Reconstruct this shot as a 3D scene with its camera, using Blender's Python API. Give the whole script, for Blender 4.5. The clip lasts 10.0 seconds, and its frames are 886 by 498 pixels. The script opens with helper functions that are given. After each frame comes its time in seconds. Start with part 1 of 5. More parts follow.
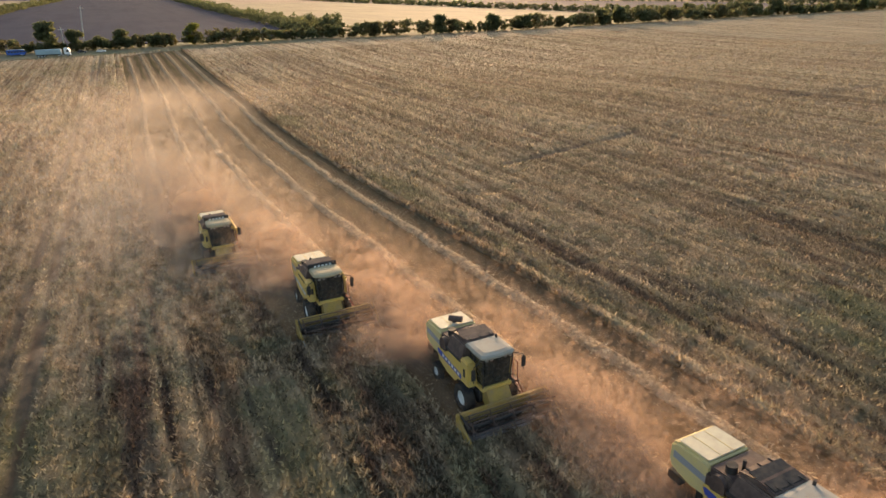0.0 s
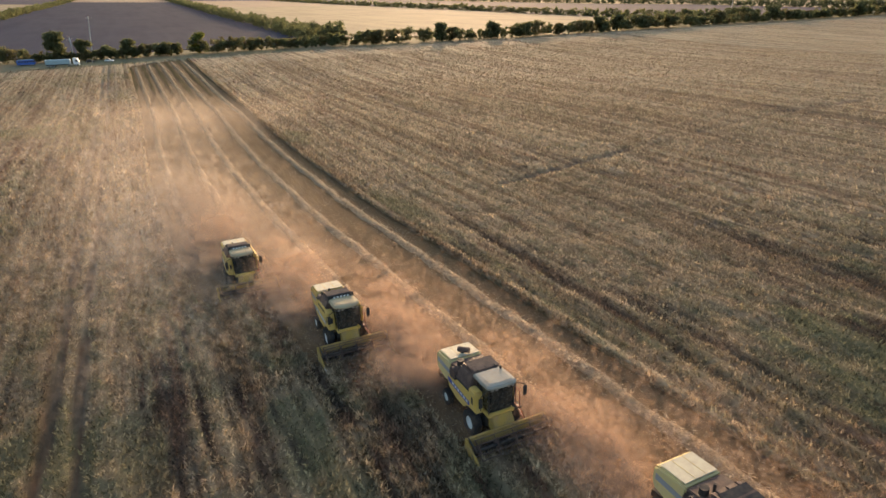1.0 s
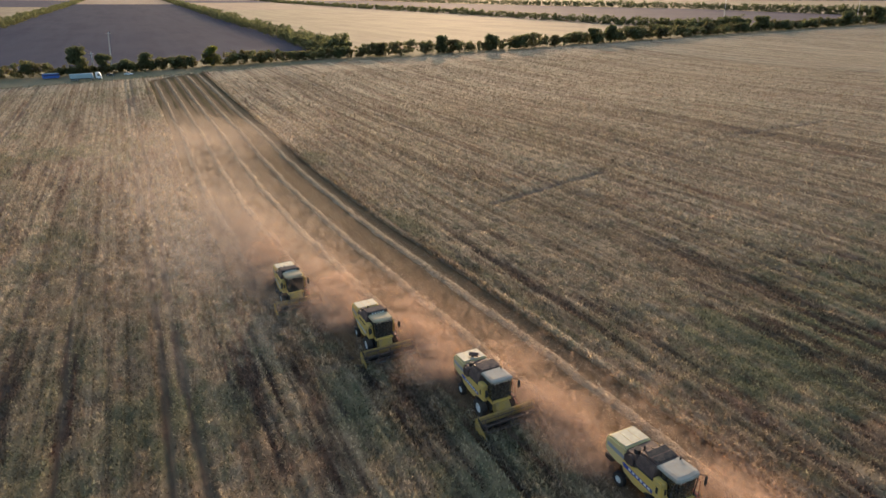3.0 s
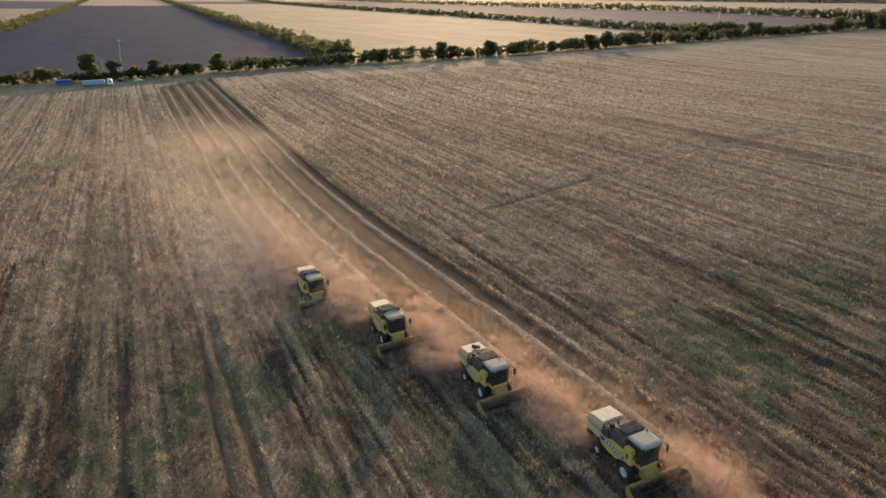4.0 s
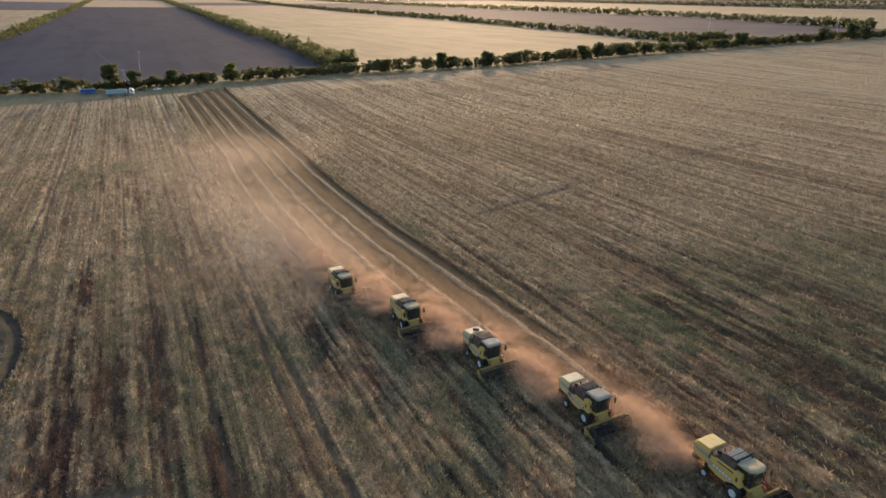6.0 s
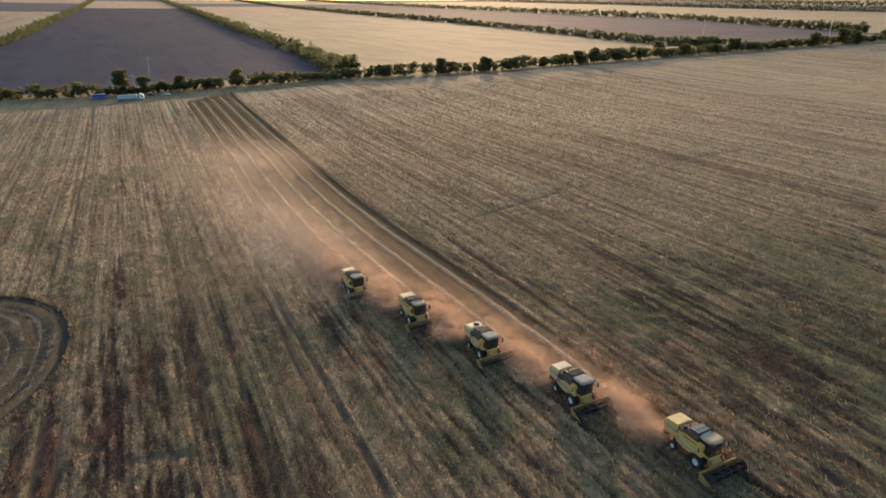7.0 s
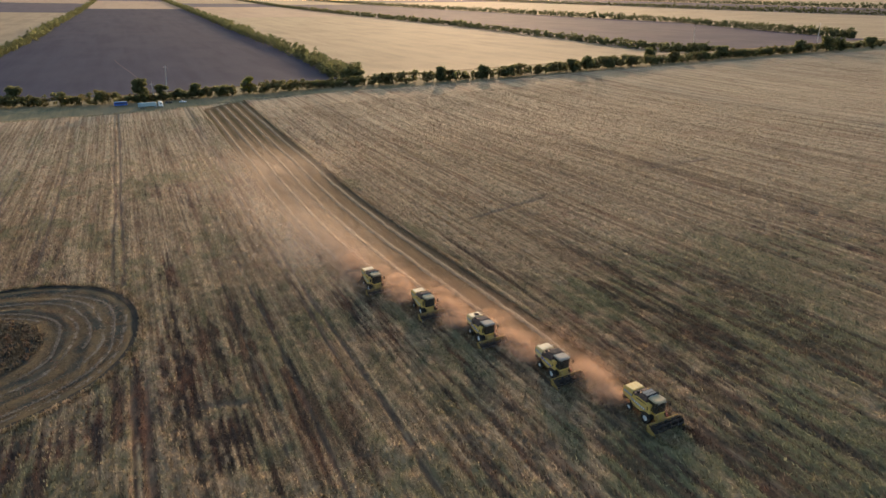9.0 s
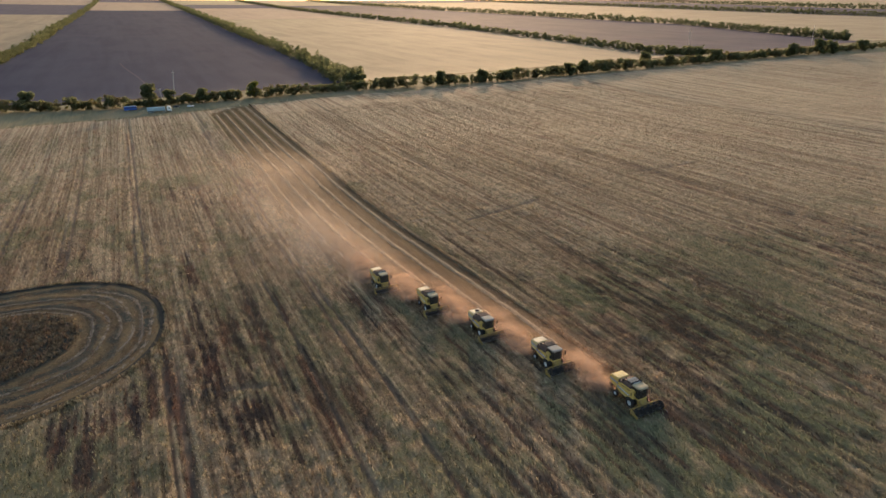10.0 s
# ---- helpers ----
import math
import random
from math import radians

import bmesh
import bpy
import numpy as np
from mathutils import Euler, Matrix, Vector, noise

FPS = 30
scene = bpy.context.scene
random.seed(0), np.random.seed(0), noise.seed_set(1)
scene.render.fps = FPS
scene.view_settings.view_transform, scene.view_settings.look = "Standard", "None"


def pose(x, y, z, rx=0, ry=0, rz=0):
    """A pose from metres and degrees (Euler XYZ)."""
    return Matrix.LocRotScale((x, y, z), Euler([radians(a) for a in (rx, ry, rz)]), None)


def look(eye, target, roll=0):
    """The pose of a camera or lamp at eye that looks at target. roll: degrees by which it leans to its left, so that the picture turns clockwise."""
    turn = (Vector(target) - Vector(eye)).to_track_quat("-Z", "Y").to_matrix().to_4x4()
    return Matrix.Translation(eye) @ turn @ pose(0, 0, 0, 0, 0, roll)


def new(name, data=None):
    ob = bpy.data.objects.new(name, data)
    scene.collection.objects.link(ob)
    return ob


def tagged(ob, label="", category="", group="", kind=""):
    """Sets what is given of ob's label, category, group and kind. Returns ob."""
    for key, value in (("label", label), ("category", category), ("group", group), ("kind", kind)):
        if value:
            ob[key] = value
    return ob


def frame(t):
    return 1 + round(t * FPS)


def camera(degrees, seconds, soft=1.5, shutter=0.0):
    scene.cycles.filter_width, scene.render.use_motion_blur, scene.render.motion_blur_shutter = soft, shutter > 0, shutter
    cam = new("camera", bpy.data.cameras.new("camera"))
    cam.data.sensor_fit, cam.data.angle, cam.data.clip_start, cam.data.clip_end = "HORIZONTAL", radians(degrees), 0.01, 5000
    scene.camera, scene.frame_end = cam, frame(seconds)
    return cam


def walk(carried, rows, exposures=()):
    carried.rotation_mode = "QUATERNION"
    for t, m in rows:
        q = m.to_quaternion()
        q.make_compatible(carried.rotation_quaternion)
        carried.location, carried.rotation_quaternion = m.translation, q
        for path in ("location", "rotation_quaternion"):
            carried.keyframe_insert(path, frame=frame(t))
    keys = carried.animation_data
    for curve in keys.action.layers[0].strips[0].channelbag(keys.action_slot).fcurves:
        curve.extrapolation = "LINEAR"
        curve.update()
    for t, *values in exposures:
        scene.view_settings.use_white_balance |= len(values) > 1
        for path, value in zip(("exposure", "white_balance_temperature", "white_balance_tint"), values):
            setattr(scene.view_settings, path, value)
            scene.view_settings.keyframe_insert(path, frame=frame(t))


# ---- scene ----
EXPOSURE = 1.1
scene.cycles.transparent_max_bounces = 40
cam = camera(70.0, 10.0)
PATH = [
    (0, (-30.474, -18.420, 23.890), (-29.375, -16.099, 22.877), -1.8),
    (0.5, (-31.161, -20.269, 25.980), (-30.067, -17.946, 24.969), -1.9),
    (1, (-32.372, -23.046, 28.197), (-31.278, -20.722, 27.188), -1.9),
    (1.5, (-33.809, -26.198, 30.287), (-32.716, -23.873, 29.277), -1.9),
    (2, (-35.610, -30.154, 32.546), (-34.517, -27.830, 31.539), -1.9),
    (2.5, (-37.450, -34.199, 34.770), (-36.359, -31.874, 33.759), -1.9),
    (4, (-44.132, -48.429, 41.474), (-43.039, -46.104, 40.465), -1.8),
    (4.5, (-46.411, -53.405, 43.613), (-45.318, -51.079, 42.604), -1.8),
    (5, (-48.925, -58.888, 45.908), (-47.831, -56.563, 44.900), -1.7),
    (5.5, (-51.211, -64.007, 47.870), (-50.117, -61.683, 46.862), -1.6),
    (7, (-58.710, -80.169, 54.593), (-57.613, -77.846, 53.586), -1.5),
    (7.5, (-61.201, -85.555, 56.916), (-60.104, -83.233, 55.906), -1.5),
    (8, (-63.915, -91.043, 59.045), (-62.815, -88.720, 58.036), -1.4),
    (8.5, (-66.372, -96.418, 61.394), (-65.271, -94.096, 60.385), -1.4),
    (9, (-68.965, -102.425, 63.995), (-67.868, -100.104, 62.982), -1.4),
    (9.5, (-71.361, -107.813, 66.228), (-70.265, -105.492, 65.215), -1.5),
    (10, (-73.970, -113.228, 68.466), (-72.874, -110.907, 67.453), -1.5),
]
walk(cam, [(t, look(eye, target, roll)) for t, eye, target, roll in PATH], exposures=[(0, EXPOSURE + 0.22, 6550, 9), (2.5, EXPOSURE + 0.08, 5850, 9), (5, EXPOSURE, 5850, 9), (10, EXPOSURE, 6150, 10)])

# ---- light ----
SUN_AZIMUTH, SUN_HEIGHT = radians(28.5), radians(9.5)
world = bpy.data.worlds.new("evening_sky")
scene.world = world
world.use_nodes = True
wt = world.node_tree
sky = wt.nodes.new("ShaderNodeTexSky")
sky.sky_type = "NISHITA"
sky.sun_disc = False
sky.sun_elevation, sky.sun_rotation = SUN_HEIGHT, SUN_AZIMUTH
sky.dust_density, sky.air_density = 3.0, 1.0
wt.links.new(sky.outputs["Color"], wt.nodes["Background"].inputs["Color"])
wt.nodes["Background"].inputs["Strength"].default_value = 0.15
sun_data = bpy.data.lights.new("sun", "SUN")
sun_data.energy, sun_data.angle, sun_data.color = 2.3, radians(1.2), (1.0, 0.62, 0.34)
sun = new("sun", sun_data)
sun_way = Vector((math.sin(SUN_AZIMUTH) * math.cos(SUN_HEIGHT), math.cos(SUN_AZIMUTH) * math.cos(SUN_HEIGHT), math.sin(SUN_HEIGHT)))
sun.matrix_world = look(sun_way * 300, (0, 0, 0))


# ---- materials ----
class Nodes:
    """A short hand for writing node materials."""

    def __init__(self, name, roughness=0.7, metallic=0.0, specular=0.3):
        self.mat = bpy.data.materials.new(name)
        self.mat.use_nodes = True
        self.tree = self.mat.node_tree
        self.bsdf = self.tree.nodes["Principled BSDF"]
        self.bsdf.inputs["Roughness"].default_value = roughness
        self.bsdf.inputs["Metallic"].default_value = metallic
        self.bsdf.inputs["Specular IOR Level"].default_value = specular

    def add(self, kind, **values):
        node = self.tree.nodes.new(kind)
        for key, value in values.items():
            node.inputs[key.replace("_", " ")].default_value = value
        return node

    def link(self, a, b):
        self.tree.links.new(a, b)

    def place(self, sx=1.0, sy=1.0, sz=1.0, local=False):
        """World (or object) position, scaled axis by axis."""
        if local:
            source = self.add("ShaderNodeTexCoord").outputs["Object"]
        else:
            source = self.add("ShaderNodeNewGeometry").outputs["Position"]
        node = self.add("ShaderNodeMapping")
        node.inputs["Scale"].default_value = (sx, sy, sz)
        self.link(source, node.inputs["Vector"])
        return node.outputs["Vector"]

    def noise(self, vector, scale=1.0, detail=4.0, rough=0.6):
        node = self.add("ShaderNodeTexNoise", Scale=scale, Detail=detail, Roughness=rough)
        self.link(vector, node.inputs["Vector"])
        return node.outputs["Fac"]

    def ramp(self, fac, low, high, a=0.0, b=1.0):
        node = self.add("ShaderNodeMapRange")
        for i, v in enumerate((low, high, a, b)):
            node.inputs[i + 1].default_value = v
        self.link(fac, node.inputs[0])
        return node.outputs[0]

    def mix(self, fac, a, b):
        node = self.tree.nodes.new("ShaderNodeMix")
        node.data_type = "RGBA"
        for socket, value in ((node.inputs[0], fac), (node.inputs[6], a), (node.inputs[7], b)):
            if isinstance(value, (float, int)):
                socket.default_value = value
            elif isinstance(value, tuple):
                socket.default_value = (*value, 1.0)
            else:
                self.link(value, socket)
        return node.outputs[2]

    def attribute(self, name):
        node = self.tree.nodes.new("ShaderNodeAttribute")
        node.attribute_name = name
        return node.outputs["Fac"]

    def colour(self, socket):
        self.link(socket, self.bsdf.inputs["Base Color"])
        return self

    def bump(self, fac, strength=0.5, distance=0.05):
        node = self.add("ShaderNodeBump", Strength=strength, Distance=distance)
        self.link(fac, node.inputs["Height"])
        self.link(node.outputs["Normal"], self.bsdf.inputs["Normal"])
        return self


def painted(name, colour, dirt=(0.30, 0.22, 0.15), amount=0.45, roughness=0.45, metallic=0.0, scale=1.6):
    """Paint under field dust: fine speckle and broad smears."""
    n = Nodes(name, roughness, metallic)
    where = n.place(local=True)
    broad = n.ramp(n.noise(where, scale, 5), 0.42, 0.72, 0.0, amount)
    fine = n.ramp(n.noise(where, scale * 14, 3), 0.5, 0.75, 0.0, amount * 0.5)
    n.colour(n.mix(fine, n.mix(broad, colour, dirt), dirt))
    n.link(n.ramp(n.noise(where, scale * 3, 3), 0.3, 0.7, roughness, min(1.0, roughness + 0.3)), n.bsdf.inputs["Roughness"])
    return n.mat


def crop_material(name, islands):
    """Dry standing crop: straw, brown and green by the row."""
    n = Nodes(name, 0.9, 0.0, 0.07)
    rows = n.noise(n.place(0.85, 0.02, 0.2), 1.0, 5, 0.65)
    spots = n.noise(n.place(1.0, 0.8, 1.0), 1.3, 5, 0.7)
    drills = n.noise(n.place(0.32, 0.006, 0.1), 1.0, 4, 0.6)
    broad = n.noise(n.place(0.03, 0.012, 0.03), 1.0, 3)
    base = n.mix(n.ramp(rows, 0.38, 0.66), STRAW, EARTHY)
    base = n.mix(n.ramp(broad, 0.4, 0.65, 0.0, 0.4), base, (0.30, 0.215, 0.13))
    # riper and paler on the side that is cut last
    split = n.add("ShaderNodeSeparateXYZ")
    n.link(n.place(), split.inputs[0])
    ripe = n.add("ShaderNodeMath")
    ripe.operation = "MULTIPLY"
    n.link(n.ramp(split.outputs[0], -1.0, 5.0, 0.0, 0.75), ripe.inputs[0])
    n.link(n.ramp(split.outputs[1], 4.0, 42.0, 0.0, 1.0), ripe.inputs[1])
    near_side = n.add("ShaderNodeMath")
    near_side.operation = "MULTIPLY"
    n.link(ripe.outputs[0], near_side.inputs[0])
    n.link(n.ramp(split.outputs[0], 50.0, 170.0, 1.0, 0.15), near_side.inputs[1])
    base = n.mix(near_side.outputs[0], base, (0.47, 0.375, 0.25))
    # paler along the field: sun glare and haze put into the crop colour
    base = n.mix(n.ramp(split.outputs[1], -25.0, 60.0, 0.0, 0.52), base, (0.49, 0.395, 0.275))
    base = n.mix(n.ramp(spots, 0.44, 0.62, 0.0, 0.5), base, (0.16, 0.118, 0.078))
    # lodged clumps: grey-green, tan and reddish by turns, a stride across
    clumps = n.noise(n.place(0.62, 0.42, 0.5), 1.0, 4, 0.62)
    base = n.mix(n.ramp(clumps, 0.50, 0.60, 0.0, 0.62), base, (0.168, 0.168, 0.10))
    base = n.mix(n.ramp(clumps, 0.46, 0.38, 0.0, 0.5), base, (0.46, 0.345, 0.215))
    blush = n.noise(n.place(0.22, 0.03, 0.2), 1.0, 5, 0.68)
    base = n.mix(n.ramp(blush, 0.55, 0.66, 0.0, 0.55), base, (0.20, 0.098, 0.068))
    base = n.mix(n.ramp(drills, 0.47, 0.58, 0.0, 0.5), base, (0.165, 0.112, 0.07))
    lines = n.noise(n.place(1.15, 0.007, 0.05), 1.0, 3, 0.5)
    base = n.mix(n.ramp(lines, 0.53, 0.60, 0.0, 0.42), base, (0.12, 0.082, 0.052))
    base = n.mix(n.ramp(lines, 0.46, 0.40, 0.0, 0.28), base, (0.50, 0.395, 0.25))
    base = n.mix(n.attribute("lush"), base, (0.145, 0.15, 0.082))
    rust = n.mix(n.ramp(n.noise(n.place(0.5, 0.09, 0.4), 1.0, 4, 0.65), 0.46, 0.58), (0.06, 0.047, 0.042), (0.125, 0.07, 0.05))
    base = n.mix(n.attribute("stain"), base, rust)
    if islands:
        random_fac = n.add("ShaderNodeNewGeometry").outputs["Random Per Island"]
        bright = n.tree.nodes.new("ShaderNodeHueSaturation")
        n.link(n.ramp(random_fac, 0.0, 1.0, 0.42, 1.85), bright.inputs["Value"])
        n.link(base, bright.inputs["Color"])
        base = bright.outputs[0]
        n.colour(base)
        leaf = n.add("ShaderNodeBsdfTranslucent")
        n.link(base, leaf.inputs["Color"])
        both = n.add("ShaderNodeMixShader")
        both.inputs[0].default_value = 0.38
        n.link(n.bsdf.outputs[0], both.inputs[1])
        n.link(leaf.outputs[0], both.inputs[2])
        n.link(both.outputs[0], n.tree.nodes["Material Output"].inputs["Surface"])
    else:
        n.colour(base)
        n.bump(n.noise(n.place(1.0, 0.6, 1.0), 2.6, 6, 0.75), 1.0, 0.35)
    return n.mat


def soil_material(name, a, b, c, row=0.5, along=0.03, relief=0.05, gloss=0.1):
    n = Nodes(name, 0.95, 0.0, gloss)
    rows = n.noise(n.place(row, along, 0.1), 1.0, 4, 0.6)
    fine = n.noise(n.place(), 2.2, 6, 0.75)
    broad = n.noise(n.place(0.02, 0.01, 0.02), 1.0, 3)
    base = n.mix(n.ramp(rows, 0.4, 0.62), a, b)
    base = n.mix(n.ramp(broad, 0.42, 0.62, 0.0, 0.6), base, c)
    base = n.mix(n.ramp(fine, 0.42, 0.7, 0.0, 0.55), base, tuple(v * 0.5 for v in b))
    n.colour(base).bump(fine, 0.9, relief)
    return n.mat


def leaf_material(name, dark, light, through_leaf=0.35):
    n = Nodes(name, 0.7, 0.0, 0.2)
    random_fac = n.add("ShaderNodeNewGeometry").outputs["Random Per Island"]
    patch = n.noise(n.place(), 0.35, 3)
    base = n.mix(random_fac, dark, light)
    base = n.mix(n.ramp(patch, 0.4, 0.65, 0.0, 0.6), base, tuple(v * 0.8 for v in dark))
    n.colour(base)
    leaf = n.add("ShaderNodeBsdfTranslucent")
    n.link(base, leaf.inputs["Color"])
    both = n.add("ShaderNodeMixShader")
    both.inputs[0].default_value = through_leaf
    n.link(n.bsdf.outputs[0], both.inputs[1])
    n.link(leaf.outputs[0], both.inputs[2])
    n.link(both.outputs[0], n.tree.nodes["Material Output"].inputs["Surface"])
    return n.mat


STRAW, EARTHY = (0.45, 0.355, 0.22), (0.28, 0.208, 0.132)
M = {}
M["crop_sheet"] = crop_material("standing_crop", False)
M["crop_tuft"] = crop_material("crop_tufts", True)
M["soil"] = soil_material("stubble_soil", (0.205, 0.138, 0.074), (0.145, 0.098, 0.056), (0.18, 0.118, 0.062), 0.5, 0.03, 0.05, 0.03)
M["olive_stubble"] = soil_material("olive_stubble", (0.15, 0.115, 0.06), (0.10, 0.082, 0.046), (0.17, 0.125, 0.064), 0.6, 0.05, 0.05, 0.0)
M["ring_soil"] = soil_material("bare_ring_soil", (0.062, 0.058, 0.048), (0.04, 0.042, 0.038), (0.075, 0.06, 0.045), 0.4, 0.4, 0.05, 0.0)
M["headland"] = soil_material("headland_grass", (0.20, 0.18, 0.10), (0.13, 0.13, 0.075), (0.26, 0.21, 0.13))
M["ploughed"] = soil_material("ploughed_field", (0.060, 0.066, 0.098), (0.048, 0.054, 0.083), (0.072, 0.075, 0.104), 0.08, 0.004, 0.05, 0.01)
M["golden"] = soil_material("golden_stubble_field", (0.30, 0.235, 0.15), (0.235, 0.185, 0.12), (0.34, 0.265, 0.17), 0.05, 0.003)
M["tan"] = soil_material("tan_stubble_field", (0.33, 0.235, 0.165), (0.28, 0.20, 0.14), (0.36, 0.265, 0.19), 0.05, 0.003)
M["mauve"] = soil_material("mauve_fallow_field", (0.105, 0.095, 0.12), (0.088, 0.08, 0.102), (0.125, 0.108, 0.13), 0.05, 0.003, 0.05, 0.02)
M["straw"] = soil_material("straw_windrow", (0.40, 0.31, 0.20), (0.26, 0.19, 0.12), (0.43, 0.33, 0.22), 2.5, 1.8, 0.2)
M["straw_loose"] = leaf_material("loose_straw", (0.22, 0.16, 0.09), (0.66, 0.52, 0.34), 0.2)
M["ring_straw"] = soil_material("weathered_straw", (0.24, 0.21, 0.17), (0.12, 0.105, 0.085), (0.28, 0.235, 0.18), 1.5, 0.8, 0.15)
M["ring_strands"] = leaf_material("weathered_loose_straw", (0.12, 0.10, 0.075), (0.44, 0.38, 0.30), 0.2)
M["leaf"] = leaf_material("dark_green_leaves", (0.10, 0.115, 0.058), (0.20, 0.205, 0.095), 0.7)
M["leaf_pale"] = leaf_material("yellow_green_leaves", (0.13, 0.15, 0.03), (0.24, 0.24, 0.05), 0.55)
M["leaf_dry"] = leaf_material("dry_olive_leaves", (0.11, 0.105, 0.05), (0.20, 0.175, 0.085), 0.65)
M["bark"] = painted("grey_bark", (0.09, 0.07, 0.05), (0.05, 0.04, 0.03), 0.7, 0.9)
M["yellow"] = painted("yellow_paint", (0.62, 0.42, 0.10), (0.48, 0.36, 0.20), 0.55, 0.5)
M["header_yellow"] = painted("worn_yellow_paint", (0.40, 0.26, 0.06), (0.26, 0.18, 0.11), 0.8, 0.65)
M["pale_yellow"] = painted("pale_yellow_paint", (0.62, 0.50, 0.22), (0.50, 0.40, 0.25), 0.55, 0.55)
# cream of the hood tops: yellow paled by reflected sky, under dust
M["cream"] = painted("dusty_sky_lit_cream", (0.60, 0.55, 0.40), (0.42, 0.34, 0.24), 0.6, 0.6)
M["roof_pale"] = painted("dusty_pale_roof", (0.43, 0.365, 0.235), (0.33, 0.255, 0.165), 0.65, 0.85)
M["roof_grey"] = painted("grey_white_roof", (0.33, 0.32, 0.28), (0.30, 0.25, 0.19), 0.6, 0.8)
M["tank"] = painted("dark_brown_steel", (0.075, 0.05, 0.045), (0.20, 0.135, 0.10), 0.65, 0.6)
M["black"] = painted("black_steel", (0.025, 0.025, 0.027), (0.14, 0.10, 0.07), 0.5, 0.6)
M["rubber"] = painted("tyre_rubber", (0.022, 0.022, 0.024), (0.13, 0.095, 0.065), 0.55, 0.85)
M["rim"] = painted("pale_grey_rim", (0.66, 0.68, 0.68), (0.35, 0.28, 0.2), 0.4, 0.45)
M["blue"] = painted("blue_stripe_paint", (0.045, 0.07, 0.34), (0.25, 0.2, 0.2), 0.35, 0.4)
M["grey"] = painted("grey_stripe_paint", (0.30, 0.31, 0.34), (0.3, 0.24, 0.2), 0.35, 0.4)
M["lettering"] = painted("white_marking", (0.78, 0.78, 0.76), (0.5, 0.4, 0.3), 0.3, 0.4)
M["steel"] = painted("bare_worn_steel", (0.42, 0.40, 0.38), (0.2, 0.14, 0.1), 0.5, 0.35, 0.8)
M["red"] = painted("rusty_red_paint", (0.22, 0.045, 0.03), (0.2, 0.1, 0.1), 0.3, 0.3)
M["white"] = painted("white_vehicle_paint", (0.78, 0.79, 0.80), (0.4, 0.34, 0.28), 0.25, 0.3)
M["trailer"] = painted("pale_blue_grey_panels", (0.36, 0.47, 0.53), (0.3, 0.27, 0.24), 0.3, 0.45)
M["van_blue"] = painted("bright_blue_paint", (0.03, 0.10, 0.42), (0.2, 0.2, 0.22), 0.25, 0.35)
M["car_dark"] = painted("dark_car_paint", (0.03, 0.032, 0.04), (0.15, 0.12, 0.1), 0.25, 0.25)
M["pole"] = painted("weathered_concrete", (0.62, 0.60, 0.56), (0.4, 0.36, 0.32), 0.4, 0.8)


def glass_material():
    n = Nodes("dusty_cab_glass", 0.08, 0.0, 0.5)
    dust = n.ramp(n.noise(n.place(local=True), 3.0, 4), 0.4, 0.75, 0.0, 0.35)
    n.colour(n.mix(dust, (0.02, 0.022, 0.022), (0.25, 0.19, 0.13)))
    n.link(n.ramp(n.noise(n.place(local=True), 5.0, 4), 0.4, 0.7, 0.06, 0.45), n.bsdf.inputs["Roughness"])
    return n.mat


def dust_material(name, opacity, tint):
    n = Nodes(name, 1.0, 0.0, 0.0)
    n.bsdf.inputs["Base Color"].default_value = (*tint, 1)
    leaf = n.add("ShaderNodeBsdfTranslucent", Color=(*tint, 1))
    both = n.add("ShaderNodeMixShader")
    both.inputs[0].default_value = 0.6
    n.link(n.bsdf.outputs[0], both.inputs[1])
    n.link(leaf.outputs[0], both.inputs[2])
    veil = n.add("ShaderNodeMixShader")
    veil.inputs[0].default_value = opacity
    n.link(n.add("ShaderNodeBsdfTransparent").outputs[0], veil.inputs[1])
    n.link(both.outputs[0], veil.inputs[2])
    n.link(veil.outputs[0], n.tree.nodes["Material Output"].inputs["Surface"])
    return n.mat


M["glass"] = glass_material()
M["dust"] = dust_material("airborne_dust", 0.032, (0.88, 0.625, 0.465))
M["thin_dust"] = dust_material("thin_airborne_dust", 0.026, (0.86, 0.72, 0.60))


# ---- mesh helpers ----
def obj(name, mesh, material, parent=None, label=""):
    ob = new(name, mesh)
    if not mesh.materials:
        mesh.materials.append(material)
    if parent:
        ob.parent = parent
    if label:
        ob["label"] = label
    return ob


def part(name, bm, material, parent, label=""):
    """Links a bmesh as one mesh object under a thing or a part."""
    mesh = bpy.data.meshes.new(name)
    bmesh.ops.recalc_face_normals(bm, faces=bm.faces)
    bm.to_mesh(mesh)
    bm.free()
    return obj(name, mesh, material, parent, label)


def thing(name, label, category, group="", m=None):
    ob = new(name)
    ob.empty_display_size = 0.3
    if m is not None:
        ob.matrix_world = m
    return tagged(ob, label, category, group)


def prism(profile, x0, x1, bevel=0.03, bm=None):
    """A solid whose outline in the y-z plane runs from x0 to x1."""
    bm = bm or bmesh.new()
    rings = [[bm.verts.new((x, y, z)) for y, z in profile] for x in (x0, x1)]
    faces = [bm.faces.new(rings[0]), bm.faces.new(rings[1][::-1])]
    count = len(profile)
    for i in range(count):
        j = (i + 1) % count
        faces.append(bm.faces.new((rings[0][i], rings[1][i], rings[1][j], rings[0][j])))
    if bevel:
        edges = list({e for f in faces for e in f.edges})
        bmesh.ops.bevel(bm, geom=edges, offset=bevel, segments=2, affect="EDGES", clamp_overlap=True)
    return bm


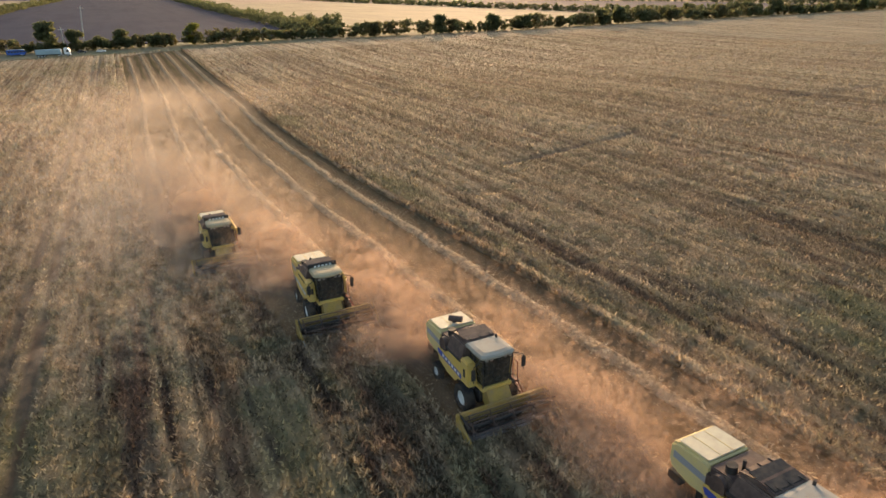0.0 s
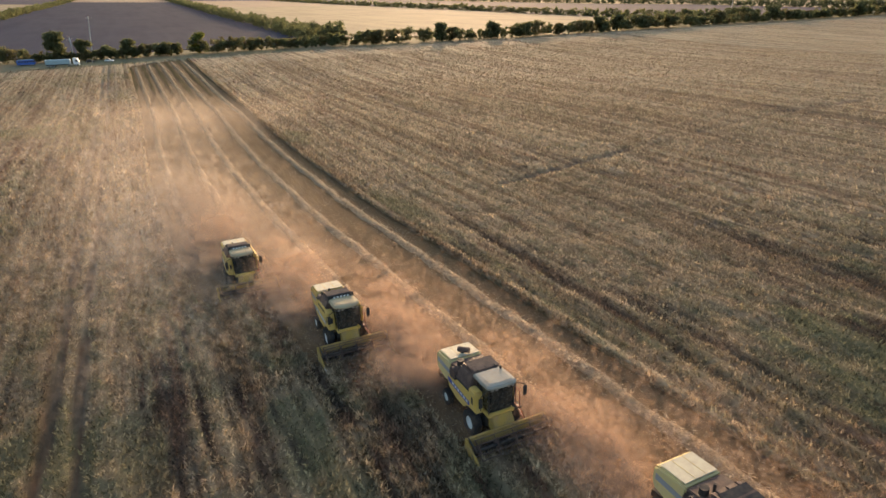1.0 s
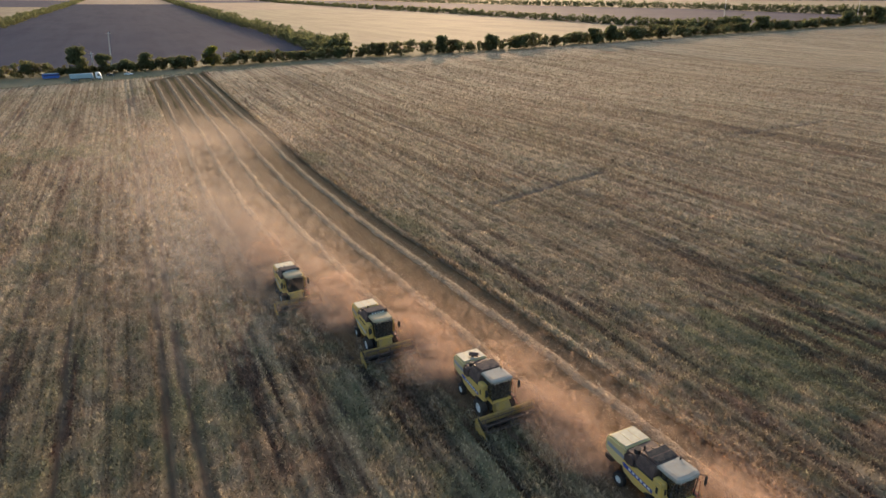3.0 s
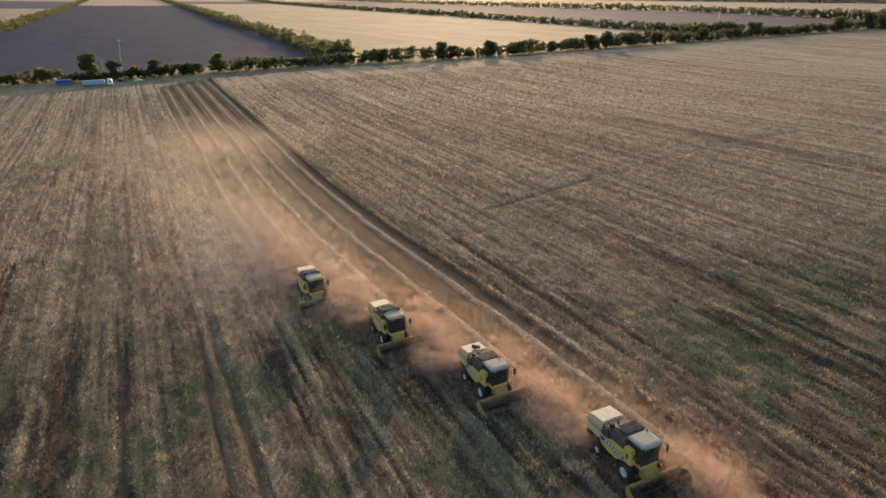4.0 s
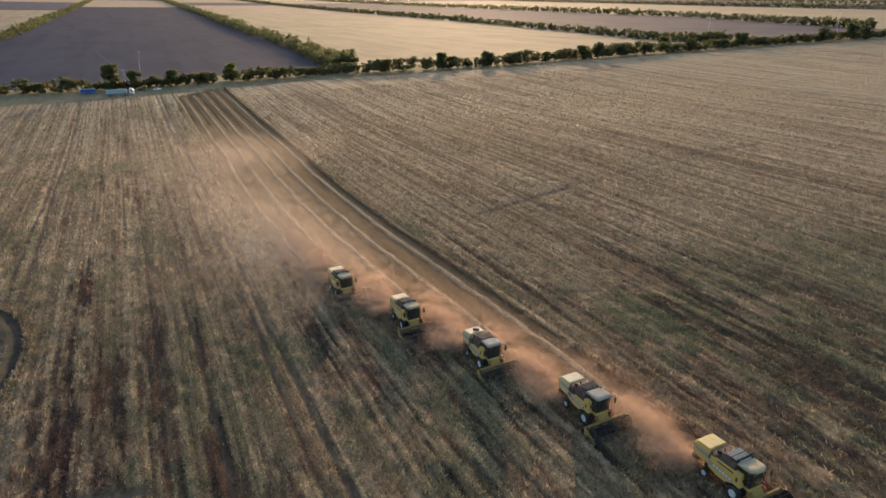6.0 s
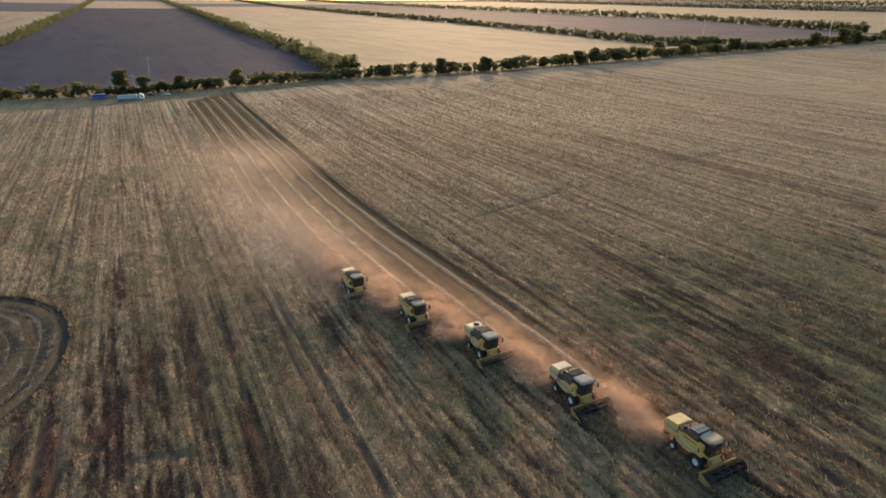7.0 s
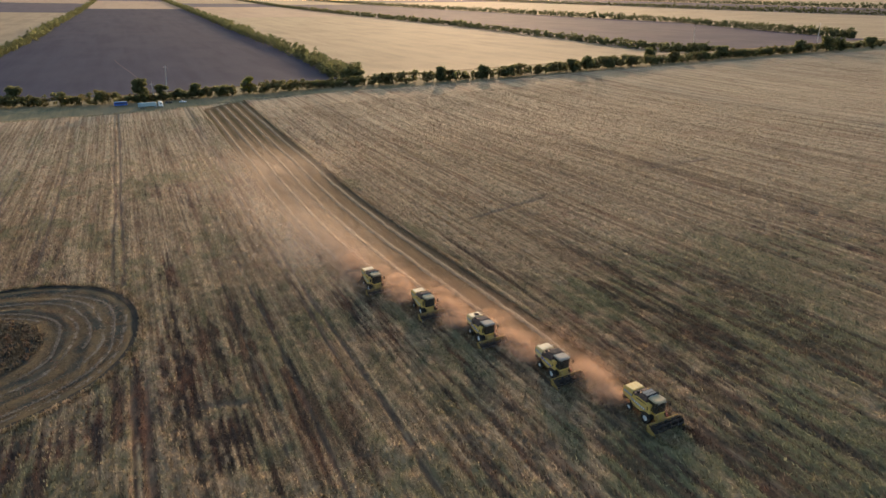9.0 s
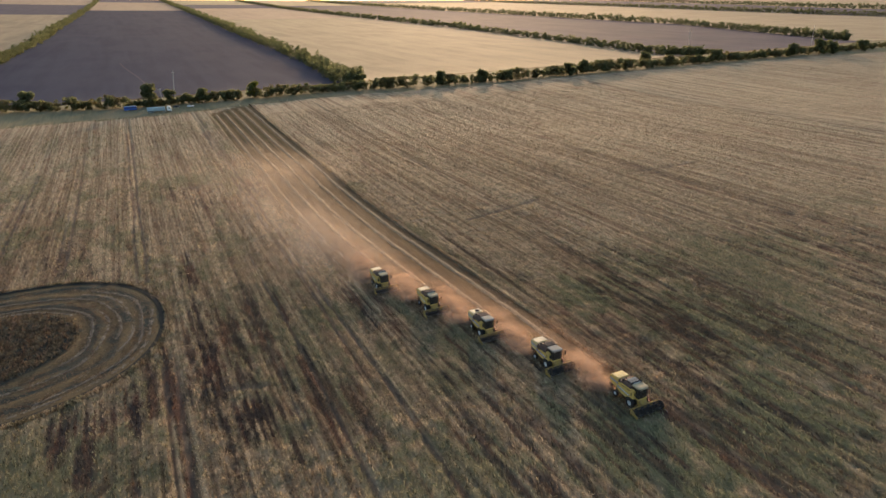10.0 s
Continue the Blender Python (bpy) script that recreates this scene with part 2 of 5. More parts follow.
def block(x0, x1, y0, y1, z0, z1, bevel=0.03, bm=None):
    return prism([(y0, z0), (y1, z0), (y1, z1), (y0, z1)], x0, x1, bevel, bm)


def frustum(low, high, bevel=0.03, bm=None):
    """A box from a low to a high rectangle: (x0, x1, y0, y1, z) each."""
    bm = bm or bmesh.new()
    rings = [[bm.verts.new(p) for p in ((x0, y0, z), (x1, y0, z), (x1, y1, z), (x0, y1, z))] for x0, x1, y0, y1, z in (low, high)]
    faces = [bm.faces.new(rings[0][::-1]), bm.faces.new(rings[1])]
    for i in range(4):
        j = (i + 1) % 4
        faces.append(bm.faces.new((rings[0][i], rings[0][j], rings[1][j], rings[1][i])))
    if bevel:
        bmesh.ops.bevel(bm, geom=list({e for f in faces for e in f.edges}), offset=bevel, segments=2, affect="EDGES", clamp_overlap=True)
    return bm


def tube(a, b, radius, sides=8, bm=None, radius_b=None):
    bm = bm or bmesh.new()
    a, b = Vector(a), Vector(b)
    turn = (b - a).to_track_quat("Z", "Y").to_matrix().to_4x4()
    bmesh.ops.create_cone(bm, cap_ends=True, segments=sides, radius1=radius, radius2=radius if radius_b is None else radius_b,
                          depth=(b - a).length, matrix=Matrix.Translation((a + b) / 2) @ turn)
    return bm


def lathe(profile, sides=28, bm=None):
    """Turns an outline of (x, radius) about the x axis."""
    bm = bm or bmesh.new()
    rings = []
    for i in range(sides):
        a = 2 * math.pi * i / sides
        rings.append([bm.verts.new((x, r * math.cos(a), r * math.sin(a))) for x, r in profile])
    for i in range(sides):
        p, q = rings[i], rings[(i + 1) % sides]
        for k in range(len(profile) - 1):
            bm.faces.new((p[k], p[k + 1], q[k + 1], q[k]))
    return bm


def shards(name, points, attributes=None):
    """A mesh of loose triangles from an array of n x 3 corners."""
    mesh = bpy.data.meshes.new(name)
    n = len(points)
    mesh.vertices.add(n * 3)
    mesh.vertices.foreach_set("co", points.astype(np.float32).ravel())
    mesh.loops.add(n * 3)
    mesh.loops.foreach_set("vertex_index", np.arange(n * 3, dtype=np.int32))
    mesh.polygons.add(n)
    mesh.polygons.foreach_set("loop_start", np.arange(0, n * 3, 3, dtype=np.int32))
    for key, values in (attributes or {}).items():
        layer = mesh.attributes.new(key, "FLOAT", "POINT")
        layer.data.foreach_set("value", np.repeat(values, 3).astype(np.float32))
    mesh.update(calc_edges=True)
    mesh.validate()
    return mesh


def grid_mesh(name, X, Y, Z, keep=None, attributes=None):
    """A sheet from arrays of places; keep says which cells are filled."""
    rows, cols = X.shape
    index = np.arange(rows * cols).reshape(rows, cols)
    quads = np.stack([index[:-1, :-1], index[:-1, 1:], index[1:, 1:], index[1:, :-1]], -1)
    quads = quads[keep] if keep is not None else quads.reshape(-1, 4)
    mesh = bpy.data.meshes.new(name)
    mesh.vertices.add(rows * cols)
    mesh.vertices.foreach_set("co", np.stack([X, Y, Z], -1).astype(np.float32).ravel())
    mesh.loops.add(quads.size)
    mesh.loops.foreach_set("vertex_index", quads.astype(np.int32).ravel())
    mesh.polygons.add(len(quads))
    mesh.polygons.foreach_set("loop_start", np.arange(0, quads.size, 4, dtype=np.int32))
    for key, values in (attributes or {}).items():
        layer = mesh.attributes.new(key, "FLOAT", "POINT")
        layer.data.foreach_set("value", values.astype(np.float32).ravel())
    mesh.update(calc_edges=True)
    mesh.validate()
    for p in ("use_smooth",):
        mesh.polygons.foreach_set(p, np.ones(len(mesh.polygons), dtype=bool))
    return mesh


def lattice(x, y, seed):
    """Smooth value noise from 0 to 1."""
    table = np.random.RandomState(seed).rand(256, 256)
    i, j = np.floor(x).astype(int), np.floor(y).astype(int)
    u, v = x - i, y - j
    u, v = u * u * (3 - 2 * u), v * v * (3 - 2 * v)
    a, b = table[i % 256, j % 256], table[(i + 1) % 256, j % 256]
    c, d = table[i % 256, (j + 1) % 256], table[(i + 1) % 256, (j + 1) % 256]
    return (a * (1 - u) + b * u) * (1 - v) + (c * (1 - u) + d * u) * v


def step(a, b, x):
    t = np.clip((x - a) / (b - a), 0, 1)
    return t * t * (3 - 2 * t)


# ---- the plan of the field ----
SPEED = 1.80
LANE = 5.6
EDGE_Y = np.array([-60, 0, 22, 45, 67, 100, 130, 170, 250, 325, 420.0])
EDGE_X = np.array([0.3, 0.0, -1.0, -2.3, -3.5, -4.1, -3.9, -2.6, -2.8, -3.3, -3.0])


def edge(y):
    """The x of the standing crop's cut edge beside the harvested lanes."""
    return np.interp(y, EDGE_Y, EDGE_X)


def lane(i, y):
    return edge(y) - 2.9 - LANE * (4 - i)


# each combine: the place under its front axle at 4 s
COMBINES = [(-25.15, 37.3), (-19.25, 20.3), (-13.8, 3.9), (-8.45, -13.4), (-2.7, -31.0)]
REACH = 3.3          # from the front axle to the cutter bar


def combine_y(k, t):
    return COMBINES[k][1] - SPEED * (t - 4.0)


def loop_radius(x, y):
    """Below 1 inside the round patch that was cut earlier."""
    return ((np.abs(x + 113.0) / 36.5) ** 2.3 + (np.abs(y - 37.5) / 33.5) ** 2.3) ** (1 / 2.3)


RUTS = [(-42.4, 0.75, 2, 372), (-40.2, 0.85, -140, 372), (-51.8, 0.6, -140, 75), (-57.4, 0.4, -140, 60), (-79.5, 0.9, 60, 335), (-81.6, 0.9, 60, 335), (-100.0, 0.7, 75, 340), (-102.0, 0.6, 75, 340),
        (-78.5, 0.8, -140, 12), (-76.4, 0.8, -140, 12), (36.0, 0.4, -140, 360), (38.0, 0.4, -140, 360), (74.0, 0.4, -140, 360), (76.0, 0.4, -140, 360),
        (1.3, 0.7, -140, -46), (-118.0, 0.7, -140, 350), (-120.0, 0.7, -140, 350), (112.0, 0.6, -140, 360), (114.0, 0.6, -140, 360), (150.0, 0.6, -140, 360)]
CROSSINGS = [((18.7, 62.3), (51.8, 70.3), 1.6), ((51.8, 70.3), (108.5, 82.0), 0.9), ((108.5, 82.0), (140.0, 81.5), 1.8), ((-119.0, 106.0), (-100.0, 114.5), 0.9),
             ((-62.0, 154.0), (-50.0, 152.0), 2.2), ((-61.0, -4.5), (-68.5, -2.0), 1.6)]


def rut_depth(x, y):
    out = np.zeros_like(x)
    for rx, w, y0, y1 in RUTS:
        wave = rx + 0.7 * (lattice(y / 23 + rx, 0 * y + 3.3, 5) - 0.5)
        on = step(y0 - 3, y0 + 3, y) * (1 - step(y1 - 6, y1 + 6, y))
        w = w * (0.45 + 1.1 * lattice(y / 5.0, 0 * y + rx, 6))
        out = np.maximum(out, on * (1 - step(w * 0.35, w * 0.75, np.abs(x - wave))))
    for a, b, w in CROSSINGS:
        ax, ay, bx, by = *a, *b
        t = np.clip(((x - ax) * (bx - ax) + (y - ay) * (by - ay)) / ((bx - ax) ** 2 + (by - ay) ** 2), 0, 1)
        d = np.hypot(x - ax - t * (bx - ax), y - ay - t * (by - ay))
        out = np.maximum(out, 0.72 * (1 - step(w * 0.4, w, d + 0.5 * lattice(x * 1.1, y * 1.1, 8))))
    return out


PATCHES = [(-34.0, 20.0, 2.2, 14.0, 0.9), (-30.5, 6.0, 1.8, 9.0, 0.8), (-68.6, 58.0, 2.2, 17.0, 1.0), (-69.3, 31.0, 1.6, 17.0, 1.0), (-69.2, 8.0, 1.8, 14.0, 1.0), (-65.5, -13.0, 4.0, 8.0, 1.0),
           (-64.5, 20.0, 1.6, 14.0, 0.8), (-88.7, -2.0, 2.0, 9.0, 1.0), (-83.5, -3.0, 1.8, 9.0, 1.0), (-80.8, 6.0, 1.2, 14.0, 0.9), (-51.0, -14.0, 2.2, 16.0, 0.7), (-47.5, -22.0, 2.0, 12.0, 0.7),
           (-77.4, -8.0, 1.3, 26.0, 1.0), (-93.0, 72.5, 2.0, 5.0, 0.8), (4.5, 34.0, 1.6, 26.0, 0.7), (8.0, 12.0, 1.6, 18.0, 0.7), (-20.0, 8.0, 2.0, 14.0, 0.6),
           (31.0, 16.0, 2.5, 22.0, 0.6), (24.0, -8.0, 3.0, 20.0, 0.7),
           (25.0, -26.0, 6.0, 13.0, 0.8), (48.0, -8.0, 5.0, 18.0, 0.6), (12.0, -30.0, 2.0, 24.0, 0.6), (40.0, -38.0, 5.0, 18.0, 0.6), (-96.0, -2.0, 2.2, 10.0, 1.0), (-91.5, -10.0, 1.5, 12.0, 0.9),
           # the last three also paint in the shade ahead of the combines
           (-86.0, 3.0, 1.3, 12.0, 0.9), (-57.6, 26.0, 1.2, 16.0, 0.8), (-60.4, -14.0, 1.2, 12.0, 0.9), (-51.6, 20.0, 1.2, 22.0, 0.9), (-52.8, -10.0, 1.6, 14.0, 0.9), (-12.0, -46.0, 3.0, 16.0, 0.7), (4.0, -58.0, 3.0, 18.0, 0.7), (-22.0, -40.0, 3.0, 18.0, 0.6)]
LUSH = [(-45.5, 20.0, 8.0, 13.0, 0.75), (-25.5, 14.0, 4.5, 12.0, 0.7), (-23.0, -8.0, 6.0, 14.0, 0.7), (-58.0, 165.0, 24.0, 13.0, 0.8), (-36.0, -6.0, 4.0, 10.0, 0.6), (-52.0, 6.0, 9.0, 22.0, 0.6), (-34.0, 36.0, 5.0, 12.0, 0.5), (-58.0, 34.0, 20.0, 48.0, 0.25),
        # greener crop that also paints in the lower light of the near end
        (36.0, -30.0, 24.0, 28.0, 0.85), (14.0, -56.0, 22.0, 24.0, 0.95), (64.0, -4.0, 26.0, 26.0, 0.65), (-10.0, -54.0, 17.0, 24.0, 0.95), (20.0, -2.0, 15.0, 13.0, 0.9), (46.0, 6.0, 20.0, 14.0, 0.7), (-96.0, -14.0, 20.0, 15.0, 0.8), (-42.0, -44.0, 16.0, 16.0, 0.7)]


def stain(x, y):
    """Dark brown weeds in streaks along the rows."""
    streak = step(0.56, 0.74, 0.65 * lattice(x / 0.75, y / 18, 21) + 0.35 * lattice(x / 0.5, y / 3.0, 22))
    where = step(0.42, 0.68, lattice(x / 22 + 7, y / 45, 23))
    calm = 1 - 0.55 * step(10, 22, x) * step(0, 50, y)
    out = (0.62 * streak * where + 0.18 * streak) * calm
    wave = np.cos(2 * math.pi * (x + 0.8 * lattice(x / 9, y / 35, 26)) / 2.35)
    out = np.maximum(out, step(0.55, 1.0, wave) * 0.45 * step(0.3, 0.8, lattice(x / 2.35, y / 28, 25)))
    for px, py, rx, ry, a in PATCHES:
        r = np.hypot((x - px) / rx, (y - py) / ry) + 2.3 * (0.72 * lattice(x / 0.5, y / 15.0, 24) + 0.28 * lattice(x / 0.7, y / 2.4, 27) - 0.5)
        out = np.maximum(out, 0.95 * a * (1 - step(0.45, 1.0, r)))
    return np.clip(np.maximum(out, 0.75 * rut_depth(x, y)), 0, 1)


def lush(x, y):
    """Greener places; the near ones also paint in the dimmer foreground light."""
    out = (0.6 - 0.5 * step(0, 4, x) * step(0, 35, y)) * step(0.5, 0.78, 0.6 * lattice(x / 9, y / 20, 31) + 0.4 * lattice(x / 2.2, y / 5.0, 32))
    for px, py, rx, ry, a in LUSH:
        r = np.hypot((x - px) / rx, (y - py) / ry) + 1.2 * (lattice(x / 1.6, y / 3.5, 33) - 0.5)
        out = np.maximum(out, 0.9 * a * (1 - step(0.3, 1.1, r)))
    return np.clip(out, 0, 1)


def cut_front(x, y):
    """True where the lanes are already cut at the start of the clip, or will be by its end."""
    out = np.zeros(x.shape, bool)
    for k in range(5):
        front = combine_y(k, 10.0) - REACH
        u = x - lane(k, y)
        out |= (np.abs(u) <= LANE / 2 + 0.06) & (y > front)
    return out


def field_end(x):
    """Where the crop stops before the headland."""
    return 338 + 8 * step(-60, 10, x) - 16 * step(200, 760, x) + 3 * np.sin(x / 40)


def standing(x, y):
    return ~(cut_front(x, y) & (y < 322 + 0.9 * (x + 28))) & (loop_radius(x, y) > 1) & (y < field_end(x))


def terrain(x, y):
    """The field climbs to its far end; beyond the hedge the land rolls up again."""
    d = np.maximum(0, y - 420)
    az = (x + 73) / np.maximum(y + 112, 50)
    rise = (3.6 * step(185, 345, y) + 0.9 * step(335, 390, y)) * (1 - step(400, 490, y))
    return rise + (0.006 + 0.034 * np.exp(-1.9 * np.maximum(0, az + 0.2))) * d * d / (d + 250)


# ---- ground ----
def spaced(*stretches):
    """Grid lines: (from, to, step) one after another."""
    out = [np.arange(a, b, s) for a, b, s in stretches]
    return np.unique(np.round(np.concatenate(out), 3))


def build_ground():
    xs = spaced((-4600, -800, 100), (-800, -160, 30), (-160, 160, 4), (160, 800, 20), (800, 4801, 60))
    ys = spaced((-900, -120, 60), (-120, 140, 4), (140, 500, 10), (500, 1700, 25), (1700, 4801, 60))
    X, Y = np.meshgrid(xs, ys)
    Z = terrain(X, Y) + 0.05 * (lattice(X / 6, Y / 9, 41) - 0.5) * (Y < 400)
    tagged(obj("ground", grid_mesh("ground", X, Y, Z), M["soil"]), "brown harvested stubble soil reaching to the horizon", "ground", kind="structure")
    # strip of rough grass and dirt road along the field's end
    xs, us = spaced((-900, 1500, 15)), np.linspace(0, 1, 28)
    X, U = np.meshgrid(xs, us)
    Y = (field_end(X) - 4) * (1 - U) + 424 * U
    tagged(obj("headland", grid_mesh("headland", X, Y, terrain(X, Y) + 0.08 + 0.1 * lattice(X / 9, Y / 3, 42)), M["headland"]),
           "dry grass headland with a dirt track along the field", "field edge", kind="structure")


BELTS = {
    "west": ((380, -222), (863, -211), (1128, -198), (1512, -191), (2503, -169), (3928, -159), (4700, -155)),
    "first": ((400, 92), (645, 121), (1049, 131), (2152, 158), (4119, 185), (4700, 190)),
    "second": ((400, 485), (740, 547), (1233, 598), (2745, 580), (4441, 646), (4700, 650)),
    "third": ((400, 800), (487, 845), (1003, 1042), (1817, 1100), (3630, 1110), (4700, 1120)),
    "fourth": ((400, 1450), (1010, 1633), (2258, 1953), (4700, 2300)),
    "fifth": ((400, 1900), (1357, 2154), (2120, 2496), (4700, 3300)),
}


def belt_x(name, y):
    rows = BELTS[name]
    return np.interp(y, [r[0] for r in rows], [r[1] for r in rows])


def build_far_fields():
    """Field parcels between the tree belts."""
    columns = [(None, "west"), ("west", "first"), ("first", "second"), ("second", "third"), ("third", "fourth"), ("fourth", "fifth"), ("fifth", None)]
    parcels = [
        [("mauve", 424, 850), ("golden", 850, 2250), ("mauve", 2250, 3300), ("tan", 3300, 4700)],
        [("ploughed", 424, 2640), ("tan", 2640, 3900), ("mauve", 3900, 4700)],
        [("golden", 424, 1850), ("tan", 1850, 2900), ("mauve", 2900, 3500), ("golden", 3500, 4700)],
        [("mauve", 424, 3300), ("golden", 3300, 4700)],
        [("golden", 424, 3700), ("mauve", 3700, 4700)],
        [("mauve", 424, 4700)],
        [("golden", 424, 2300), ("tan", 2300, 4700)],
    ]
    words = {"ploughed": "dark ploughed field between tree belts", "golden": "golden cut wheat field between tree belts",
             "tan": "tan stubble field in the distance", "mauve": "grey-brown fallow field between tree belts"}
    for (a, b), rows in zip(columns, parcels):
        for kind, y0, y1 in rows:
            Y, U = np.meshgrid(np.linspace(y0, y1, max(3, int((y1 - y0) / 25))), np.linspace(0, 1, 40), indexing="ij")
            left = belt_x(a, Y) if a else belt_x(b, Y) - 1600
            right = belt_x(b, Y) if b else belt_x(a, Y) + 1500
            X = left + (right - left) * U
            tagged(obj("field_parcel", grid_mesh("field_parcel", X, Y, terrain(X, Y) + 0.7), M[kind]), words[kind], "field", kind="structure")
    # pale wheel track across the ploughed land
    Y, U = np.meshgrid(np.linspace(430, 760, 40), np.array([-0.5, 0.5]), indexing="ij")
    X = -62 - 14 * (Y - 430) / 330 + 5 * np.sin(Y / 70) + U * 1.5
    tagged(obj("field_track", grid_mesh("field_track", X, Y, terrain(X, Y) + 0.9), M["mauve"]), "pale wheel track over the ploughed field", "track", kind="structure")


def crop_height(x, y):
    h = 0.52 + 0.16 * lattice(x / 1.1, y / 1.6, 51) + 0.10 * lattice(x / 0.9, y / 7, 52) - 0.07
    h = h + 0.10 * (lattice(x / 5, y / 9, 53) - 0.5) + 0.34 * (lattice(x / 1.5, y / 2.3, 58) - 0.5)
    row = 0.09 * np.cos(2 * math.pi * x / 0.95 + 3 * lattice(x / 6, y / 30, 54))
    return np.maximum((h + row) * (1 - rut_depth(x, y)) - 0.22 * stain(x, y), 0.04)


def tufts(x, y, size, blades, seed, base=0.0, spread=0.9):
    """Loose leaf triangles of crop plants standing at x, y."""
    rng = np.random.RandomState(seed)
    n = len(x)
    h = crop_height(x, y)
    x, y, h, size = (np.repeat(v, blades) for v in (x, y, h, np.broadcast_to(size, (n,))))
    m = n * blades
    turn = math.pi / 2 + math.pi * rng.randint(0, 2, m) + rng.normal(0, spread, m)   # leaning mostly along the rows
    lean = 0.5 + 0.46 * rng.rand(m)
    ox, oy = rng.normal(0, 0.3, m) * size, rng.normal(0, 0.3, m) * size
    z0 = h * (0.35 + 0.55 * rng.rand(m)) + base + terrain(x, y)
    tall = size * (0.55 + 0.7 * rng.rand(m))
    wide = size * (0.07 + (0.07 + 0.13 * min(spread, 1.0)) * rng.rand(m))
    dx, dy = np.cos(turn), np.sin(turn)
    a = np.stack([x + ox - dy * wide, y + oy + dx * wide, z0], -1)
    b = np.stack([x + ox + dy * wide, y + oy - dx * wide, z0], -1)
    c = np.stack([x + ox + dx * lean * tall, y + oy + dy * lean * tall, z0 + tall * np.sqrt(np.maximum(0.15, 1 - lean * lean))], -1)
    return np.stack([a, b, c], 1), x, y


def scatter(x0, x1, y0, y1, gap, seed, row=None):
    """Plants in drilled rows along y."""
    rng = np.random.RandomState(seed)
    row = row or gap
    X, Y = np.meshgrid(np.arange(x0, x1, row), np.arange(y0, y1, gap))
    x, y = X.ravel() + rng.normal(0, 0.17, X.size) * row, Y.ravel() + rng.uniform(-0.5, 0.5, X.size) * gap
    return x + 0.5 * (lattice(x / 14, y / 40, 55) - 0.5), y


def crop_tufts(name, x, y, size, blades, seed, spread=0.9):
    on = standing(x, y) & (rut_depth(x, y) < 0.5)
    x, y = x[on], y[on]
    points, px, py = tufts(x, y, size, blades, seed, 0.0, spread)
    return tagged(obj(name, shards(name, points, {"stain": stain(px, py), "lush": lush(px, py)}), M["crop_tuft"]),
                  "dry straw-brown crop plants with green weeds between", "crop", kind="stuff")


